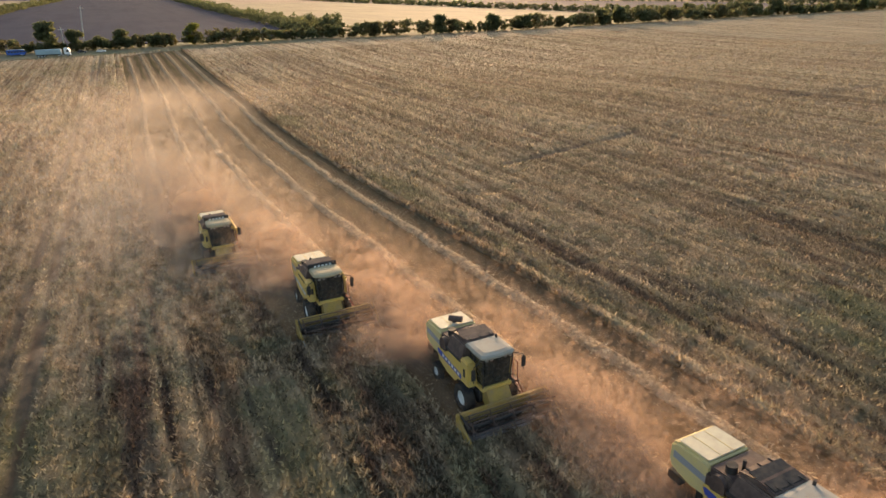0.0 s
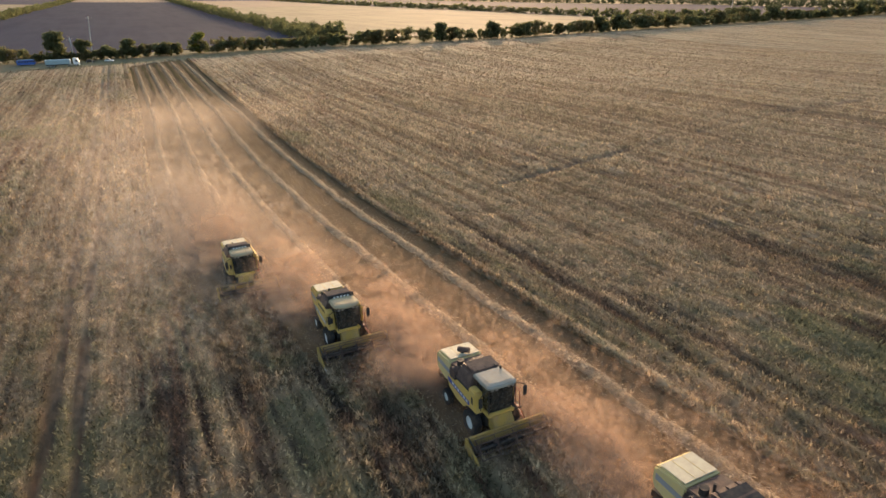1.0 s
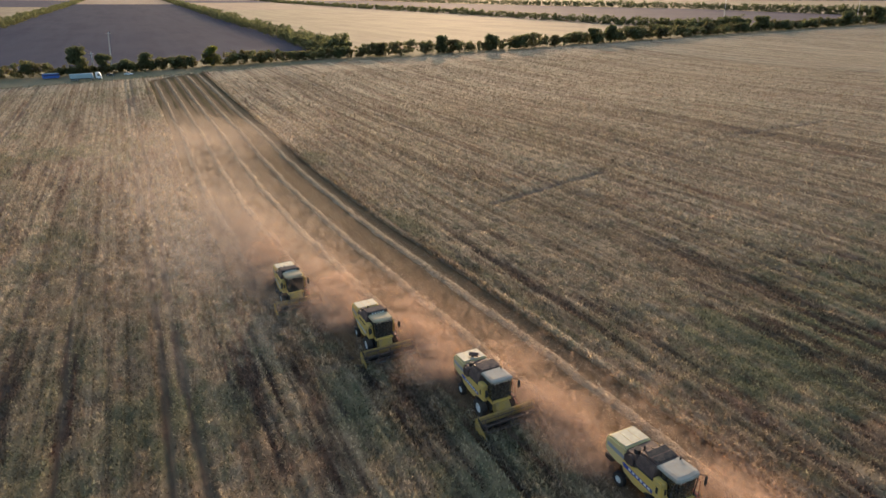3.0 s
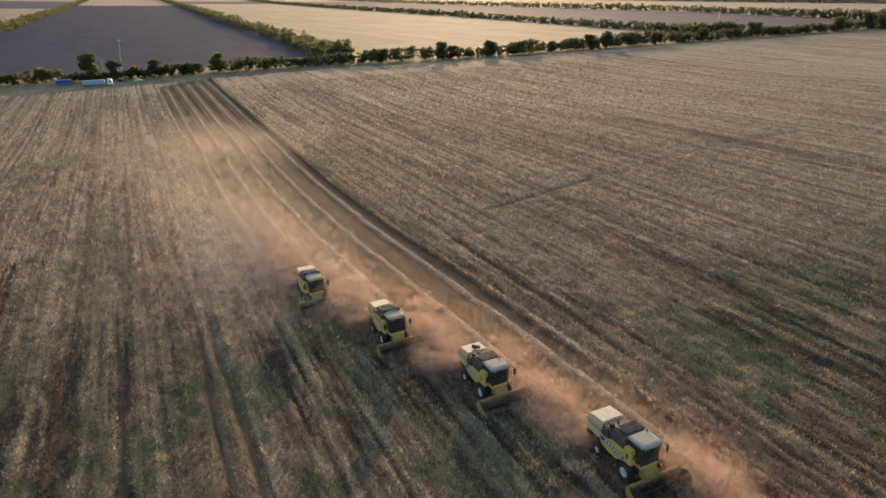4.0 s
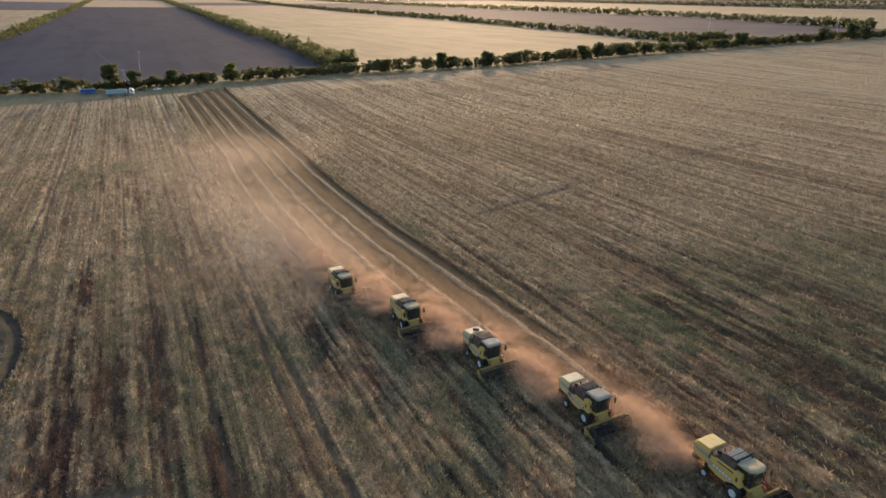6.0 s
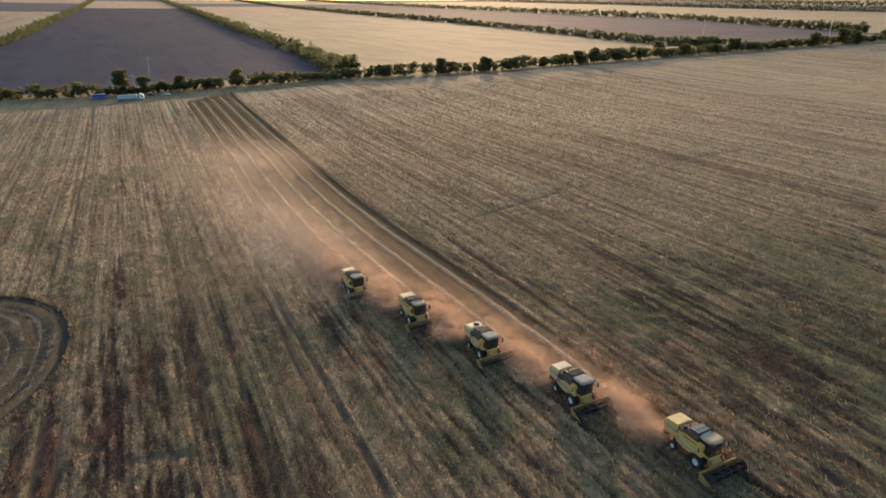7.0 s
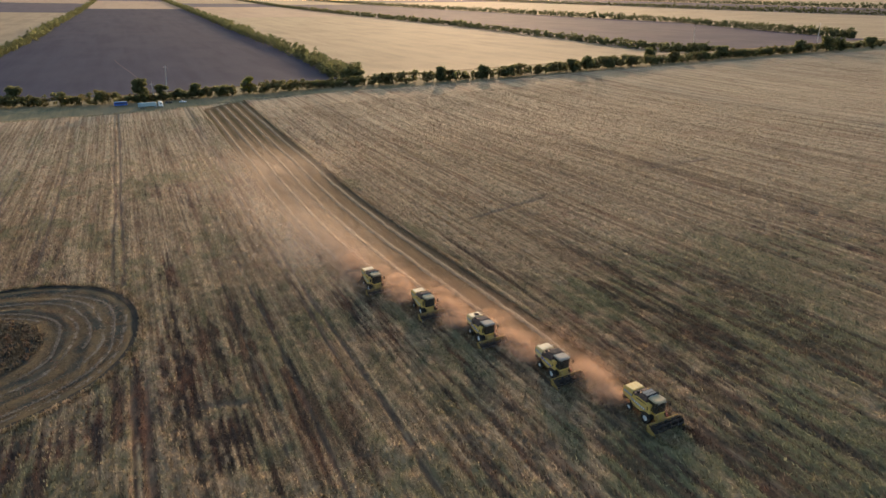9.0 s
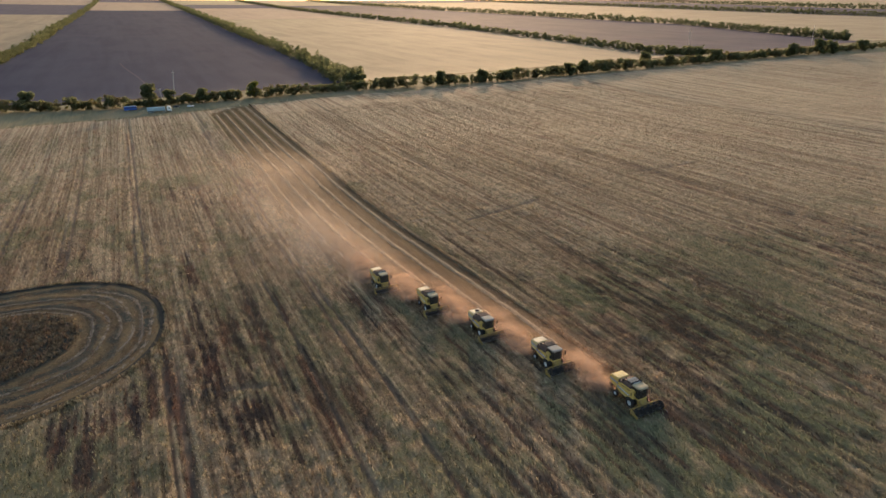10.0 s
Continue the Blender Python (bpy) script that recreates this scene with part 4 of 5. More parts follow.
    for x in (-0.62, 0.0, 0.62):
        part("cover_rail", tube((x, -2.2, 3.55), (x, -0.5, 3.68), 0.03, 6), M["black"], tank)
    lift = 0.0
    if style["round"]:
        part("tank_extension", prism([(-0.60, 3.42), (-0.40, 3.42), (-0.34, 3.80), (-0.50, 3.86)], -1.02, 1.02, 0.03), M["black"], tank, "raised dark tank front")
        lift = 0.34
    for i in range(5):
        part("tank_marking", block(-0.62 + 0.27 * i, -0.47 + 0.27 * i, -0.40 + lift * 0.12, -0.35 + lift * 0.12, 3.26 + lift, 3.40 + lift, 0), M["lettering"], tank, "pale marking bar")
    part("tank_lid", prism([(-2.30, 3.42), (-0.42, 3.46), (-0.50, 3.60), (-1.35, 3.66), (-2.2, 3.52)], -0.95, 0.95, 0.04), M["tank"], tank, "dark folded tank lid")
    # unloading auger along the far flank
    part("unloading_auger", tube((-1.50, -0.4, 2.45), (-1.50, -5.6, 2.15), 0.17, 14), M["yellow"], c, "folded yellow unloading auger tube")
    part("auger_elbow", tube((-1.25, -0.35, 2.0), (-1.50, -0.4, 2.5), 0.2, 12), M["yellow"], c)
    # cab
    part("cab_floor", block(-0.92, 0.92, -0.25, 1.32, 1.62, 1.80, 0.04), M["yellow"], c, "yellow cab platform")
    cab = part("cab", frustum((-0.80, 0.80, -0.22, 1.20, 1.78), (-0.88, 0.88, -0.30, 1.38, 3.40), 0.10), M["glass"], c, "dark dusty cab glazing")
    for x, y, x2, y2 in ((-0.82, 1.22, -0.90, 1.38), (0.82, 1.22, 0.90, 1.38), (-0.82, 0.35, -0.90, 0.32), (0.82, 0.35, 0.90, 0.32)):
        part("cab_pillar", tube((x, y, 1.78), (x2, y2, 3.42), 0.045, 6), M["black"], cab, "black cab pillar")
    part("cab_corner", frustum((0.84, 1.42, -0.30, 0.62, 1.66), (0.90, 1.42, -0.35, 0.55, 2.98), 0.07), M["yellow"], c, "yellow panel beside the cab")
    part("cab_corner", frustum((-1.26, -0.80, -0.30, 0.12, 1.70), (-1.26, -0.86, -0.35, 0.05, 2.95), 0.05), M["yellow"], c, "yellow panel beside the cab")
    part("windscreen_sill", block(-0.86, 0.86, 1.18, 1.36, 1.76, 1.86, 0.03), M["yellow"], cab)
    part("wiper", tube((0.1, 1.30, 1.9), (0.35, 1.40, 2.75), 0.015, 5), M["black"], cab)
    roof = part("cab_roof", rounded_roof(style["round"]), M[style["roof"]], c, "pale dusty cab roof")
    for x in (-0.7, -0.42, 0.42, 0.7):
        part("work_light", block(x - 0.09, x + 0.09, 1.40, 1.50, 3.33, 3.44, 0.02), M["steel"], roof, "small work light")
    part("beacon", tube((-0.75, -0.2, 3.6), (-0.75, -0.2, 3.82), 0.07, 10), M["black"], roof, "dark beacon")
    for s in (-1, 1):
        bm = tube((s * 0.95, 1.2, 3.35), (s * 1.5, 1.5, 3.25), 0.025, 6)
        tube((s * 1.5, 1.5, 3.25), (s * 1.52, 1.5, 2.4), 0.025, 6, bm)
        arm = part("mirror_arm", bm, M["black"], c)
        part("mirror", block(s * 1.52 - 0.13, s * 1.52 + 0.13, 1.46, 1.53, 2.55, 3.15, 0.03), M["black"], arm, "tall black rear-view mirror")
    # ladder and rail on the entry side
    bm = bmesh.new()
    for y in (0.75, 1.25):
        tube((-1.75, y, 0.7), (-1.25, y, 1.75), 0.03, 6, bm)
        tube((-1.30, y, 1.7), (-1.30, y, 2.75), 0.025, 6, bm)
    for k in range(5):
        f = k / 4
        block(-1.80 + 0.5 * f, -1.64 + 0.5 * f, 0.72, 1.28, 0.72 + f, 0.76 + f, 0, bm)
    tube((-1.30, 0.75, 2.75), (-1.30, 1.25, 2.75), 0.025, 6, bm)
    part("ladder", bm, M["red"], c, "rusty red boarding ladder and rail")
    part("platform", block(-1.45, -0.9, 0.2, 1.3, 1.66, 1.72, 0.01), M["black"], c)
    part("tail_lamp", block(1.05, 1.20, 0.60, 0.68, 2.2, 2.6, 0.02), M["black"], c, "dark lamp cluster")
    # feeder house and header
    part("feeder_house", prism([(0.55, 1.0), (1.95, 0.34), (1.95, 1.06), (1.35, 1.72), (0.55, 1.70)], -0.68, 0.68, 0.05), M["header_yellow"], c, "sloping yellow feeder house")
    head = part("header", prism([(2.72, 0.18), (2.95, 0.12), (2.95, 1.18), (2.72, 1.22)], -2.88, 2.88, 0.03), M["header_yellow"], c, "wide yellow grain header")
    part("top_beam", block(-2.88, 2.88, 2.66, 2.90, 1.10, 1.28, 0.04), M["header_yellow"], head)
    part("pan", prism([(2.9, 0.14), (3.86, 0.10), (3.9, 0.15), (2.9, 0.22)], -2.86, 2.86, 0.01), M["steel"], head, "worn steel pan")
    part("cutter_bar", prism([(3.86, 0.09), (4.02, 0.10), (4.02, 0.13), (3.86, 0.15)], -2.86, 2.86, 0), M["steel"], head, "toothed cutter bar")
    auger = bmesh.new()
    lathe([(-2.8, 0.001), (-2.8, 0.2), (2.8, 0.2), (2.8, 0.001)], 16, auger)
    for i in range(26):
        x = -2.7 + 5.4 * i / 25
        bmesh.ops.create_circle(auger, cap_ends=True, segments=16, radius=0.3, matrix=Matrix.Translation((x, 0, 0)) @ Matrix.Rotation(math.pi / 2 + (0.28 if x < 0 else -0.28), 4, "Y"))
    bmesh.ops.translate(auger, verts=auger.verts, vec=(0, 3.25, 0.52))
    part("cross_auger", auger, M["black"], head, "dark cross auger")
    for s in (-1, 1):
        x = s * 2.92
        part("divider", prism([(2.66, 0.12), (3.9, 0.08), (4.75, 0.10), (4.85, 0.16), (4.3, 0.50), (3.5, 0.85), (2.66, 1.30)], x - 0.06, x + 0.06, 0.03), M["header_yellow"], head, "pointed yellow crop divider")
        part("divider_rod", tube((x, 4.4, 0.40), (x, 5.15, 0.12), 0.03, 6), M["steel"], head)
        part("reel_arm", prism([(2.75, 1.15), (3.9, 0.92), (3.95, 1.02), (2.75, 1.30)], s * 2.76 - 0.05, s * 2.76 + 0.05, 0.01), M["black"], head, "dark reel arm")
    reel = new("reel")
    reel.empty_display_size = 0.2
    reel.parent = c
    reel.location = (0, 3.15, 1.12)
    part("reel_tube", tube((-2.66, 0, 0), (2.66, 0, 0), 0.09, 12), M["black"], reel)
    for x in (-2.6, -1.3, 0.0, 1.3, 2.6):
        bm = tube((x - 0.012, 0, 0), (x + 0.012, 0, 0), 0.66 if style["reel"] == "black" else 0.3, 20)
        for i in range(6):
            a = i * math.pi / 3
            tube((x, 0, 0), (x, 0.62 * math.cos(a), 0.62 * math.sin(a)), 0.03, 5, bm)
        part("reel_spider", bm, M[style["reel"]], reel, "reel disc with spokes")
    for i in range(6):
        a = i * math.pi / 3
        y, z = 0.64 * math.cos(a), 0.64 * math.sin(a)
        bm = tube((-2.66, y, z), (2.66, y, z), 0.03, 6)
        if style["reel"] == "black":
            block(-2.64, 2.64, y - 0.07, y + 0.07, z - 0.012, z + 0.012, 0, bm)
        for x in np.arange(-2.6, 2.65, 0.16):
            tube((x, y, z), (x, y - 0.03, z - 0.22), 0.008, 3, bm)
        part("tine_bar", bm, M[style["reel"]], reel, "reel bar with spring tines")
    spin.append((reel, (0, 3.15, 1.12), 1.0 / 0.62))
    for piece in (head, *head.children):
        for v in piece.data.vertices:
            v.co.y -= 0.85
            v.co.z += 0.05
    for piece in c.children_recursive:
        if piece.type == "MESH" and piece not in (head, *head.children) and piece.parent is not reel:
            for v in piece.data.vertices:
                v.co.z = v.co.z if v.co.z < 1 else 1 + (v.co.z - 1) * 1.20
                v.co.x *= 1.08
    for piece in c.children_recursive:
        if piece.type == "MESH":
            for v in piece.data.vertices:
                v.co *= 1.05
    for s in (-1, 1):
        spin.append((wheel(c, "front_wheel", 0.92, 0.66, (s * 1.52, 0.0, 0.92), s), (s * 1.52, 0.0, 0.92), 1 / 0.92))
        spin.append((wheel(c, "rear_wheel", 0.62, 0.42, (s * 1.48, -3.9, 0.62), s), (s * 1.48, -3.9, 0.62), 1 / 0.62))
    return c, spin


STYLES = [
    (dict(stripe="grey", roof="roof_pale", round=True, cover="tank", exhaust=False, hood="yellow", hood_top="cream", reel="tank"), "yellow combine harvester with cream roof in heavy dust"),
    (dict(stripe="grey", roof="roof_pale", round=True, cover="tank", exhaust=False, hood="yellow", hood_top="cream", reel="tank"), "yellow combine harvester with rounded cream roof and dark tank"),
    (dict(stripe="blue", roof="roof_grey", round=False, cover="tank", exhaust=True, hood="pale_yellow", hood_top="cream", reel="tank"), "yellow combine harvester with blue stripe and exhaust behind"),
    (dict(stripe="blue", roof="roof_grey", round=False, cover="black", exhaust=False, hood="pale_yellow", hood_top="cream", reel="black"), "yellow combine harvester with blue stripe and grey roof"),
    (dict(stripe="grey", roof="roof_pale", round=True, cover="roof_grey", exhaust=False, hood="yellow", hood_top="pale_yellow", reel="black"), "bright yellow combine harvester with grey stripe, leading"),
]
FLEET = [make_combine(style, label, pose(COMBINES[k][0], combine_y(k, 0), 0, 0, 0, 180)) for k, (style, label) in enumerate(STYLES)]


# ---- dust ----
def flecks(name, centre, size, seed):
    """Airborne dust as loose specks."""
    rng = np.random.RandomState(seed)
    n = len(centre)
    p = centre[:, None, :] + rng.normal(0, 1, (n, 3, 3)) * np.broadcast_to(size, (n,))[:, None, None]
    return shards(name, p)


def plume(k, count, seed):
    """Dust thrown up behind a combine, in its own space (it drives along +y)."""
    rng = np.random.RandomState(seed)
    d = rng.gamma(1.35, 6.5, count)                       # metres behind the straw hood
    wide = 1.4 + 0.06 * d
    x = rng.normal(0, 1, count) * wide + 0.2 + 3.6 * (1 - np.exp(-d / 2.0)) * np.exp(-d / 9) + 1.2 * (lattice(d / 4.0, 0 * d + 3 * k, 102) - 0.5)
    top = 0.9 + 0.9 * (1 - np.exp(-d / 5)) + 1.5 * lattice(d / 3.0 + 5 * k, 0 * d, 103)
    z = np.abs(rng.normal(0, 0.55, count)) * top + 0.15
    billow = 0.6 * lattice(x / 1.5 + 31 * k, d / 2.2 + z / 1.2, 104) + 0.4 * lattice(x / 0.6 + z, d / 0.9 + 17 * k, 105)
    keep = rng.rand(count) < 0.12 + 0.88 * step(0.12, 0.85, billow)
    x, d, z = x[keep], d[keep], z[keep]
    n = len(d)
    y = -4.2 - d
    low = rng.rand(n) < 0.05                              # chaff round the header and wheels
    y = np.where(low, rng.uniform(-5, 2.6, n), y)
    x = np.where(low, rng.normal(0, 2.0, n), x)
    z = np.where(low, np.abs(rng.normal(0, 0.4, n)) + 0.1, z)
    return np.stack([x, y, z], -1), rng.uniform(0.11, 0.22, n) * (0.82 + 0.025 * np.clip(d, 0, 40))


def build_dust():
    clouds = []
    for k in range(5):
        centre, size = plume(k, DUST_COUNT[k], 110 + k)
        cloud = thing("dust_cloud", "billowing tan dust cloud trailing behind a combine", "dust cloud", "dust clouds", pose(COMBINES[k][0], combine_y(k, 0), 0, 0, 0, 180))
        cuts = [8, -4.2, -8, -12, -17, -24, -200]
        for a, b in zip(cuts, cuts[1:]):
            on = (centre[:, 1] <= a) & (centre[:, 1] > b)
            obj("puff", flecks("puff", centre[on], size[on], int(120 + 10 * k + a)), M["dust"], cloud)
        clouds.append(cloud)
    rng = np.random.RandomState(130)
    n = HAZE_COUNT
    y = 22 + rng.gamma(1.8, 38, n)
    x = edge(y) - 25 + rng.normal(0, 9.0, n) - 0.06 * (y - 25)
    z = np.abs(rng.normal(0, 1.8, n)) + 0.2
    thick = lattice(x / 9, y / 22, 131)
    keep = (rng.rand(n) < (0.15 + 1.1 * thick ** 1.5) * (1 - 0.75 * step(-22, -8, x - edge(y)))) & (y < 300)
    centre = np.stack([x, y, z + terrain(x, y)], -1)[keep]
    tagged(obj("dust_haze", flecks("dust_haze", centre, rng.uniform(0.25, 0.55, len(centre)), 132), M["thin_dust"]),
           "thin tan dust hanging over the harvested lanes", "dust haze", kind="stuff")
    # a broad thin veil blown over the uncut side; also adds sun-flare brightness
    n = int(HAZE_COUNT * 1.0)
    y = rng.uniform(40, 250, n)
    x = edge(y) - 8 - rng.gamma(2.0, 17, n)
    z = np.abs(rng.normal(0, 2.6, n)) + 0.6
    keep = rng.rand(n) < (0.15 + 1.1 * lattice(x / 26, y / 34, 134)) * (1 - step(150, 250, y))
    centre = np.stack([x, y, z], -1)[keep]
    tagged(obj("dust_veil", flecks("dust_veil", centre, rng.uniform(0.25, 0.55, len(centre)), 135), M["thin_dust"]),
           "faint tan dust veil drifting over the standing crop", "dust haze", kind="stuff")
    # a drifting bank farther back
    n = HAZE_COUNT // 5
    y = rng.normal(150, 16, n)
    x = rng.normal(-20, 17, n) + (y - 150) * 0.2
    z = np.abs(rng.normal(0, 2.2, n)) + 0.3
    tagged(obj("dust_bank", flecks("dust_bank", np.stack([x, y, z], -1), rng.uniform(0.3, 0.6, n), 133), M["thin_dust"]),
           "drifting tan dust bank over the stubble", "dust haze", kind="stuff")
    return clouds


DUST_COUNT = [115000, 115000, 122000, 122000, 105000]
HAZE_COUNT = 95000
CLOUDS = build_dust()


# ---- trees ----
def crown_points(rng, height, spread, lobes, leaves, leaf, low=0.25):
    """Leaf clumps in several uneven lobes round the middle of a crown."""
    out = []
    for i in range(lobes):
        a, r = rng.rand() * 6.28, spread * (0.15 + 0.45 * rng.rand())
        z = height * (low + (0.92 - low) * rng.rand() ** 0.8)
        taper = 1 - 0.45 * max(0, z / height - 0.55)
        c = np.array([r * math.cos(a) * taper, r * math.sin(a) * taper, z])
        rad = np.array([spread * rng.uniform(0.25, 0.42), spread * rng.uniform(0.25, 0.42), height * rng.uniform(0.10, 0.17)])
        v = rng.normal(0, 1, (leaves, 3))
        v /= np.linalg.norm(v, axis=1)[:, None]
        out.append(c + v * rad * (rng.rand(leaves, 1) ** 0.35))
    p = np.concatenate(out)
    p[:, 2] = np.clip(p[:, 2], height * low * 0.5, height)
    return p[:, None, :] + rng.normal(0, 1, (len(p), 3, 3)) * leaf


def make_tree(x, y, height, spread, leaf, label, seed, low=0.14):
    rng = np.random.RandomState(seed)
    t = thing("tree", label, "tree", "field edge trees", pose(x, y, float(terrain(np.array(x), np.array(float(y))))))
    bm = tube((0, 0, -0.1), (0.15, 0.1, height * 0.45), 0.022 * height, 8, None, 0.014 * height)
    for i in range(5):
        a = rng.rand() * 6.28
        z = height * (0.28 + 0.05 * i)
        tube((0.1, 0.05, z), (spread * 0.4 * math.cos(a), spread * 0.4 * math.sin(a), z + height * 0.22), 0.010 * height, 5, bm, 0.004 * height)
    part("trunk", bm, M["bark"], t, "grey-brown trunk with limbs")
    obj("crown", shards("crown", crown_points(rng, height, spread * 1.25, 18, 110, 0.05 * height, low)), M[leaf], t, "leafy uneven crown")
    return t


def hedge(name, xs, ys, heights, leaf, label, seed, leaves=26, lobes=4, leaf_size=0.5):
    rng = np.random.RandomState(seed)
    out = []
    for x, y, h in zip(xs, ys, heights):
        p = crown_points(rng, h, h * rng.uniform(0.38, 0.62), lobes, leaves, leaf_size, 0.12)
        p[:, :, 0] += x
        p[:, :, 1] += y
        p[:, :, 2] += terrain(np.array(x), np.array(y))
        out.append(p)
    return tagged(obj(name, shards(name, np.concatenate(out)), M[leaf]), label, "trees", kind="stuff")


def build_trees():
    dark, pale, dry = "dark green broadleaf tree at the field edge", "yellow-green tree lit from behind in the hedgerow", "dry olive tree in the hedgerow"
    rows = [(-65, 414, 16, 6.5, "leaf", dark), (-51, 412, 11.5, 5.2, "leaf", dark), (-26.8, 412, 10.5, 5.5, "leaf", dark), (-148, 446, 13, 6.0, "leaf", dark), (-118, 430, 9, 6, "leaf", dark),
            (12, 416, 12, 5.5, "leaf_pale", pale), (-38, 412, 7.5, 5.0, "leaf", dark), (-8, 413, 7.5, 4.5, "leaf", dark), (123, 400, 9, 5, "leaf_dry", dry),
            (169, 396, 12, 6, "leaf", dark), (178, 396, 9, 5, "leaf_dry", dry), (208, 392, 11, 5.2, "leaf", dark), (229, 386, 11, 6.5, "leaf", dark), (262, 388, 8, 4.5, "leaf_dry", dry),
            (300, 388, 12, 6.5, "leaf", dark), (316, 388, 13, 6.5, "leaf", dark), (344, 392, 12, 7.0, "leaf", dark), (372, 390, 8, 4.5, "leaf_dry", dry), (430, 394, 11, 6, "leaf_dry", dry),
            (470, 392, 9, 6, "leaf", dark), (495, 392, 13, 8, "leaf", dark), (520, 390, 10, 7, "leaf", dark), (560, 388, 9, 6, "leaf", dark), (606, 386, 14, 7, "leaf", dark),
            (648, 382, 17, 8, "leaf", dark), (668, 380, 15, 8, "leaf", dark), (720, 378, 13, 7, "leaf", dark), (430, 430, 12, 7, "leaf", dark), (95, 404, 8.5, 5, "leaf", dark)]
    for i, (x, y, h, s, leaf, label) in enumerate(rows):
        make_tree(-49 + 0.92 * (x + 49), -59 + 0.92 * (y + 59), 0.92 * h, 0.92 * s, leaf, label, 200 + i)
    # low scrub along the field end
    rng = np.random.RandomState(140)
    n = 1300
    x = rng.uniform(-260, 900, n)
    y = 412 + rng.normal(0, 3.5, n) - 18 * step(60, 220, x) + np.where(x < -70, (-70 - x) * 0.32, 0)
    x, y = -49 + 0.92 * (x + 49), -59 + 0.92 * (y + 59)
    h = 3.1 + 4.2 * lattice(x / 22, 0 * x, 141) + rng.rand(n) * 1.7
    h = np.where((x > -70) & (x < 0), h * 0.75, np.where(x > 100, h * 1.2, h))
    for leaf, pick, words in (("leaf", rng.rand(n) < 0.6, "dark green scrub along the field end"), ("leaf_dry", None, "olive dry scrub along the field end")):
        chosen = pick if pick is not None else ~last
        hedge("scrub", x[chosen], y[chosen], h[chosen], leaf, words, 142, 38, 4, 0.42)
        last = chosen
    # belts running away between the fields
    for i, (name, width, tall, y1) in enumerate((("west", 14, 9.5, 4500), ("first", 20, 11.5, 4500), ("second", 14, 9.5, 4500), ("third", 12, 12, 4500), ("fourth", 14, 13, 4300), ("fifth", 16, 14, 4300))):
        rng = np.random.RandomState(150 + i)
        start = 404 if name in ("first", "second") else 480
        y = start + (y1 - start) * np.linspace(0, 1, 900) ** 1.5
        x = belt_x(name, y) + rng.uniform(-0.5, 0.5, len(y)) * width
        h = tall * (0.65 + 0.6 * rng.rand(len(y)))
        far = y > 1100
        hedge("tree_belt", x[~far], y[~far], h[~far], "leaf", "dense dark green windbreak between fields", 160 + i, 32, 5, 0.6)
        hedge("tree_belt", x[far], y[far], h[far] * 1.15, "leaf", "distant dark windbreak of trees", 170 + i, 10, 3, 1.6)


build_trees()


# ---- vehicles and poles at the field end ----
def small_wheel(parent, r, w, place):
    hub = new("wheel")
    hub.parent = parent
    hub.location = place
    h = w / 2
    part("tyre", lathe([(-h, r * 0.55), (-h, r * 0.9), (-h * 0.7, r), (h * 0.7, r), (h, r * 0.9), (h, r * 0.55)], 18), M["rubber"], hub)
    part("rim", lathe([(-h * 0.9, r * 0.56), (-h * 0.5, 0.001), (h * 0.5, 0.001), (h * 0.9, r * 0.56)], 18), M["rim"], hub)


def make_car(paint, label, m):
    c = thing("car", label, "car", "parked cars", m)
    part("body", prism([(-2.15, 0.35), (2.1, 0.32), (2.18, 0.70), (1.9, 0.86), (0.95, 0.96), (-1.75, 1.0), (-2.15, 0.92)], -0.86, 0.86, 0.08), M[paint], c)
    part("cabin", frustum((-0.80, 0.80, -1.7, 0.95, 0.95), (-0.62, 0.62, -1.25, 0.25, 1.42), 0.06), M["glass"], c, "dark car windows")
    part("roof", frustum((-0.64, 0.64, -1.28, 0.28, 1.40), (-0.58, 0.58, -1.15, 0.15, 1.47), 0.02), M[paint], c)
    for x in (-0.82, 0.82):
        for y in (-1.35, 1.35):
            small_wheel(c, 0.32, 0.2, (x, y, 0.32))
    for x in (-0.6, 0.6):
        part("headlight", block(x - 0.16, x + 0.16, 2.10, 2.19, 0.60, 0.74, 0.02), M["steel"], c, "clear headlight")
    return c


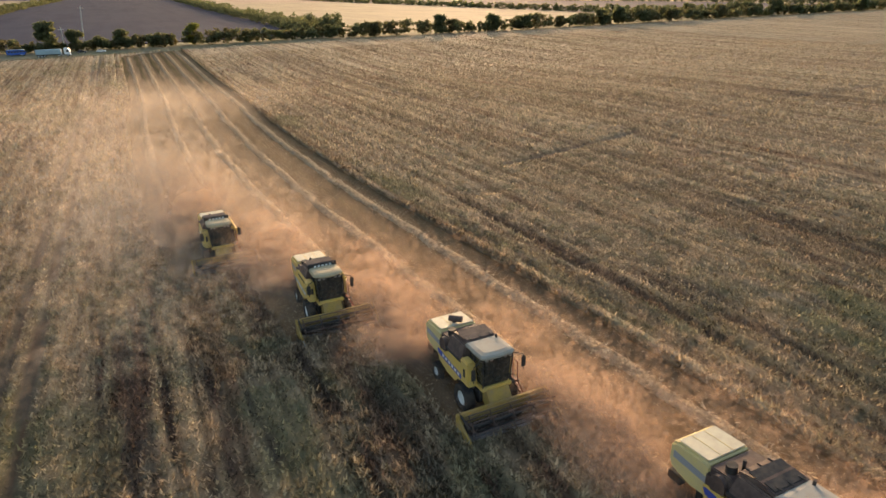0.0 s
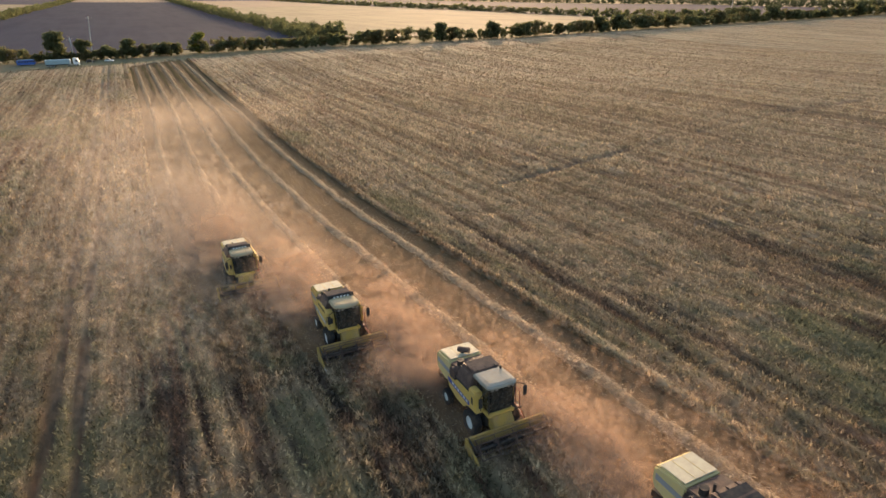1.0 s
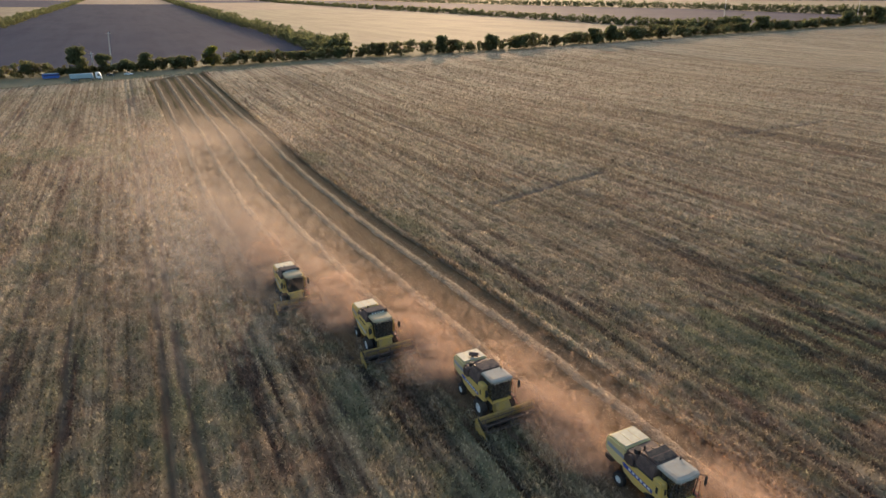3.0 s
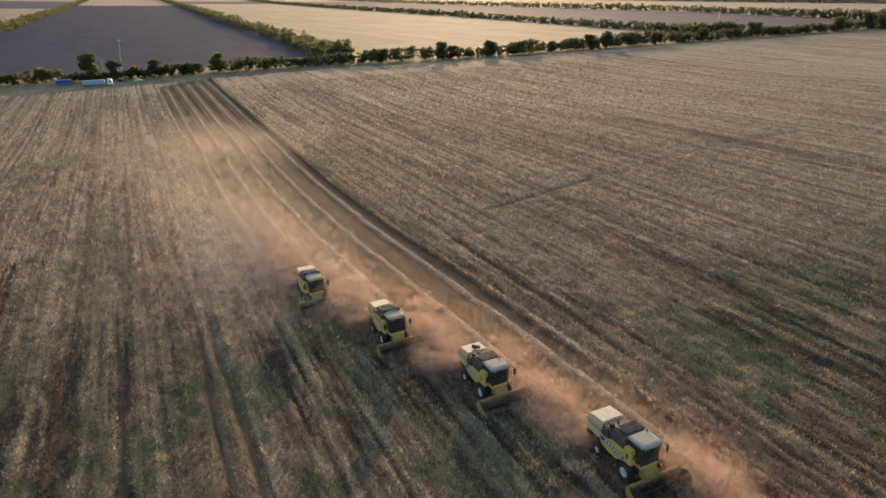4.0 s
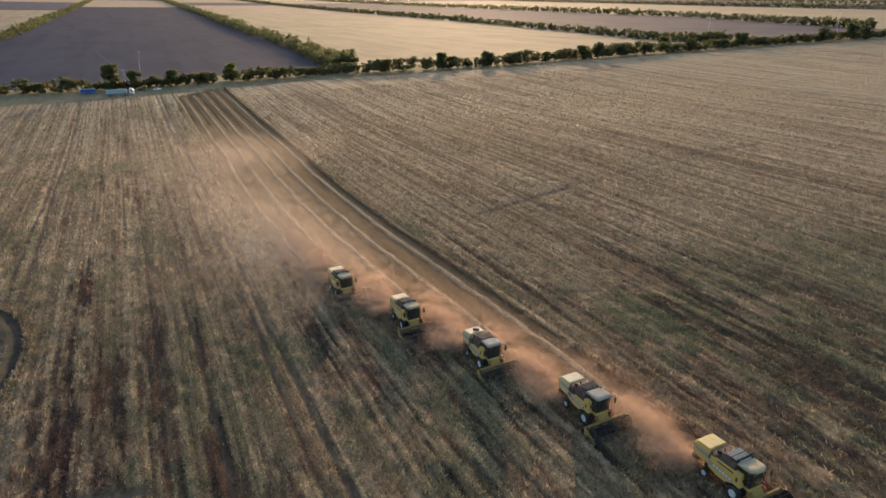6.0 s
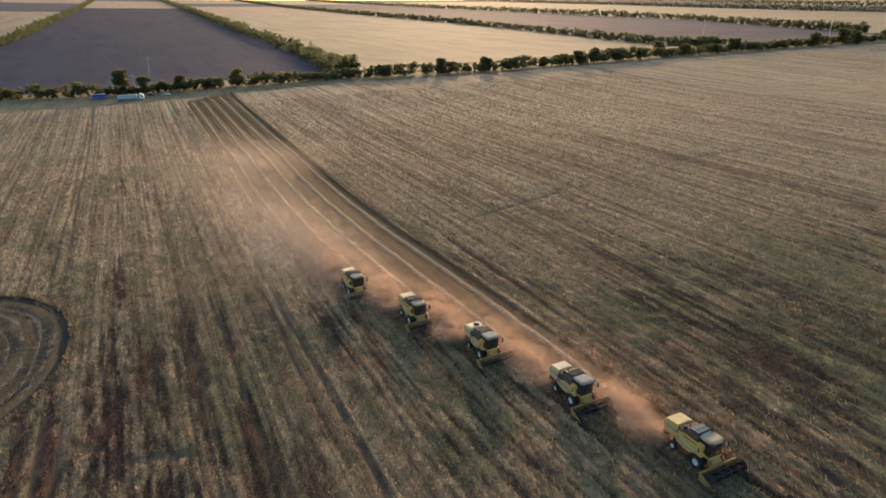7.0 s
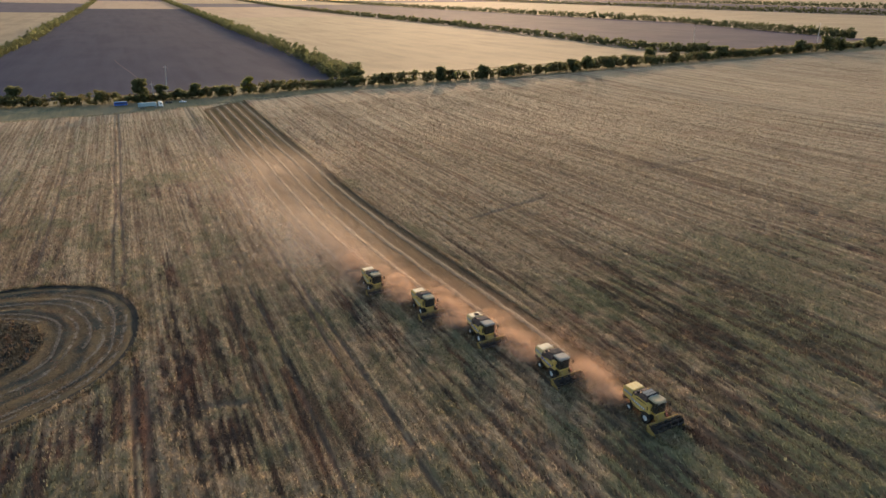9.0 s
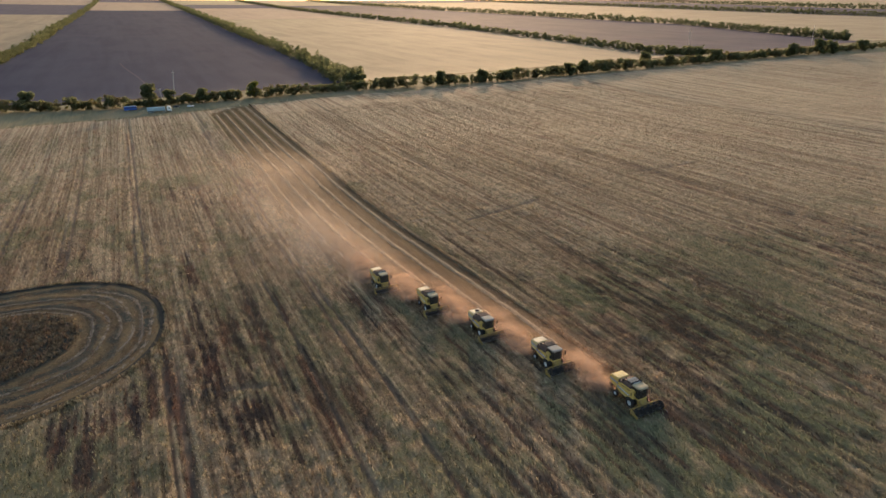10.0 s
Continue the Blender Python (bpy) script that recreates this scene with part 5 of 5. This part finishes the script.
def make_truck(m):
    t = thing("truck", "white truck with a pale blue-grey tipper trailer parked on stubble", "truck", "", m)
    part("chassis", block(-0.45, 0.45, -7.6, 6.6, 0.75, 1.05, 0.03), M["black"], t)
    cab = part("cab", prism([(4.4, 0.9), (6.75, 0.75), (6.9, 1.9), (6.72, 2.7), (6.45, 3.6), (4.9, 3.9), (4.4, 3.6)], -1.22, 1.22, 0.08), M["white"], t, "white truck cab")
    part("windscreen", frustum((-1.08, 1.08, 6.60, 6.86, 1.95), (-1.0, 1.0, 6.45, 6.62, 2.9), 0.02), M["glass"], cab)
    for x in (-1.225, 1.225):
        part("side_window", block(x - 0.01, x + 0.01, 5.35, 6.35, 1.95, 2.75, 0), M["glass"], cab)
    part("bumper", block(-1.2, 1.2, 6.7, 6.98, 0.45, 0.95, 0.05), M["white"], cab)
    body = part("trailer_body", frustum((-1.15, 1.15, -7.4, 3.0, 1.15), (-1.27, 1.27, -7.6, 3.1, 3.25), 0.04), M["trailer"], t, "pale blue-grey tipper body")
    for y in np.arange(-7.1, 2.9, 1.15):
        for s in (-1, 1):
            part("rib", prism([(y, 1.3), (y + 0.12, 1.3), (y + 0.12, 3.2), (y, 3.2)], min(s * 1.19, s * 1.32), max(s * 1.19, s * 1.32), 0.01), M["trailer"], body)
    part("tarpaulin", frustum((-1.25, 1.25, -7.5, 3.05, 3.25), (-1.0, 1.0, -7.3, 2.9, 3.42), 0.03), M["trailer"], body, "pale blue-grey tarpaulin cover")
    part("tailgate", block(-1.25, 1.25, -7.75, -7.6, 1.2, 3.5, 0.03), M["trailer"], body)
    part("fuel_tank", tube((1.05, 2.6, 0.75), (1.05, 3.9, 0.75), 0.32, 14), M["steel"], t)
    for y in (5.7, 2.0, -4.2, -5.5, -6.8):
        for x in (-1.05, 1.05):
            small_wheel(t, 0.5, 0.32, (x, y, 0.5))
    return t


def make_cabin(m):
    v = thing("van", "bright blue crew van parked beside the hedgerow", "van", "", m)
    body = part("body", prism([(-4.0, 0.5), (3.6, 0.5), (3.95, 1.2), (3.7, 2.5), (3.4, 2.75), (-3.85, 2.75), (-4.0, 2.5)], -1.2, 1.2, 0.08), M["van_blue"], v)
    part("roof", prism([(-3.8, 2.74), (3.35, 2.74), (3.2, 2.9), (-3.7, 2.9)], -1.05, 1.05, 0.04), M["trailer"], body, "pale roof")
    for s in (-1, 1):
        for y in np.arange(-3.3, 3.0, 1.25):
            part("window", block(min(s * 1.195, s * 1.22), max(s * 1.195, s * 1.22), y, y + 0.9, 1.55, 2.35, 0), M["glass"], body)
    part("windscreen", prism([(3.70, 1.5), (3.86, 1.5), (3.74, 2.4), (3.60, 2.4)], -1.0, 1.0, 0), M["glass"], body)
    for y in (-2.5, 2.4):
        for x in (-1.0, 1.0):
            small_wheel(v, 0.45, 0.28, (x, y, 0.45))
    return v


def make_pole(x, y, height, lean, label):
    z = float(terrain(np.array(float(x)), np.array(float(y))))
    p = thing("power_pole", label, "pole", "poles", pose(x, y, z, 0, lean, 0))
    part("shaft", tube((0, 0, -0.3), (0, 0, height), 0.34, 10, None, 0.16), M["pole"], p)
    part("cross_arm", block(-1.3, 1.3, -0.08, 0.08, height - 1.2, height - 1.0, 0.01), M["pole"], p)
    for x0 in (-1.15, 0.0, 1.15):
        top = height - 1.0 if x0 else height
        part("insulator", tube((x0, 0, top), (x0, 0, top + 0.3), 0.07, 8), M["glass"], p, "dark insulator")
    return p


def parked(x, y, turn):
    """A place on the ground."""
    return pose(x, y, float(terrain(np.array(float(x)), np.array(float(y)))) + 0.1, 0, 0, turn)


make_truck(parked(-59.6, 347, -98))
make_cabin(parked(-77.0, 364, -95))
make_car("white", "white car parked beside the hedgerow", parked(-39.8, 358, -112))
make_car("car_dark", "dark car parked beside the hedgerow", parked(-48.6, 360, -105))
make_car("white", "white car parked behind the scrub", parked(-126.0, 398, -100))
for x, y, h, lean in ((-48.0, 382, 22, 6), (-56.5, 376, 12, 0), (508, 447, 27, 0), (728, 453, 24, 0)):
    make_pole(x, y, h, lean, "tall pale concrete power pole by the hedgerow")


# ---- what moves ----
def motions():
    for k, (c, spin) in enumerate(FLEET):
        rows = [(t, pose(COMBINES[k][0], combine_y(k, t), 0, 0, 0, 180)) for t in (0.0, 2.5, 5.0, 7.5, 10.0)]
        walk(c, rows)
        walk(CLOUDS[k], rows)
        for piece, place, rate in spin:
            turn = -math.degrees(SPEED * rate)
            walk(piece, [(0.4 * i, pose(*place, turn * 0.4 * i, 0, 0)) for i in range(26)])
    for slab, t in SLABS:
        t = min(max(t, 0.2), 9.6)
        walk(slab, [(0.0, pose(0, 0, 0)), (t - 0.1, pose(0, 0, 0)), (t + 0.3, pose(0, 0, -0.46)), (10.0, pose(0, 0, -0.46))])


motions()
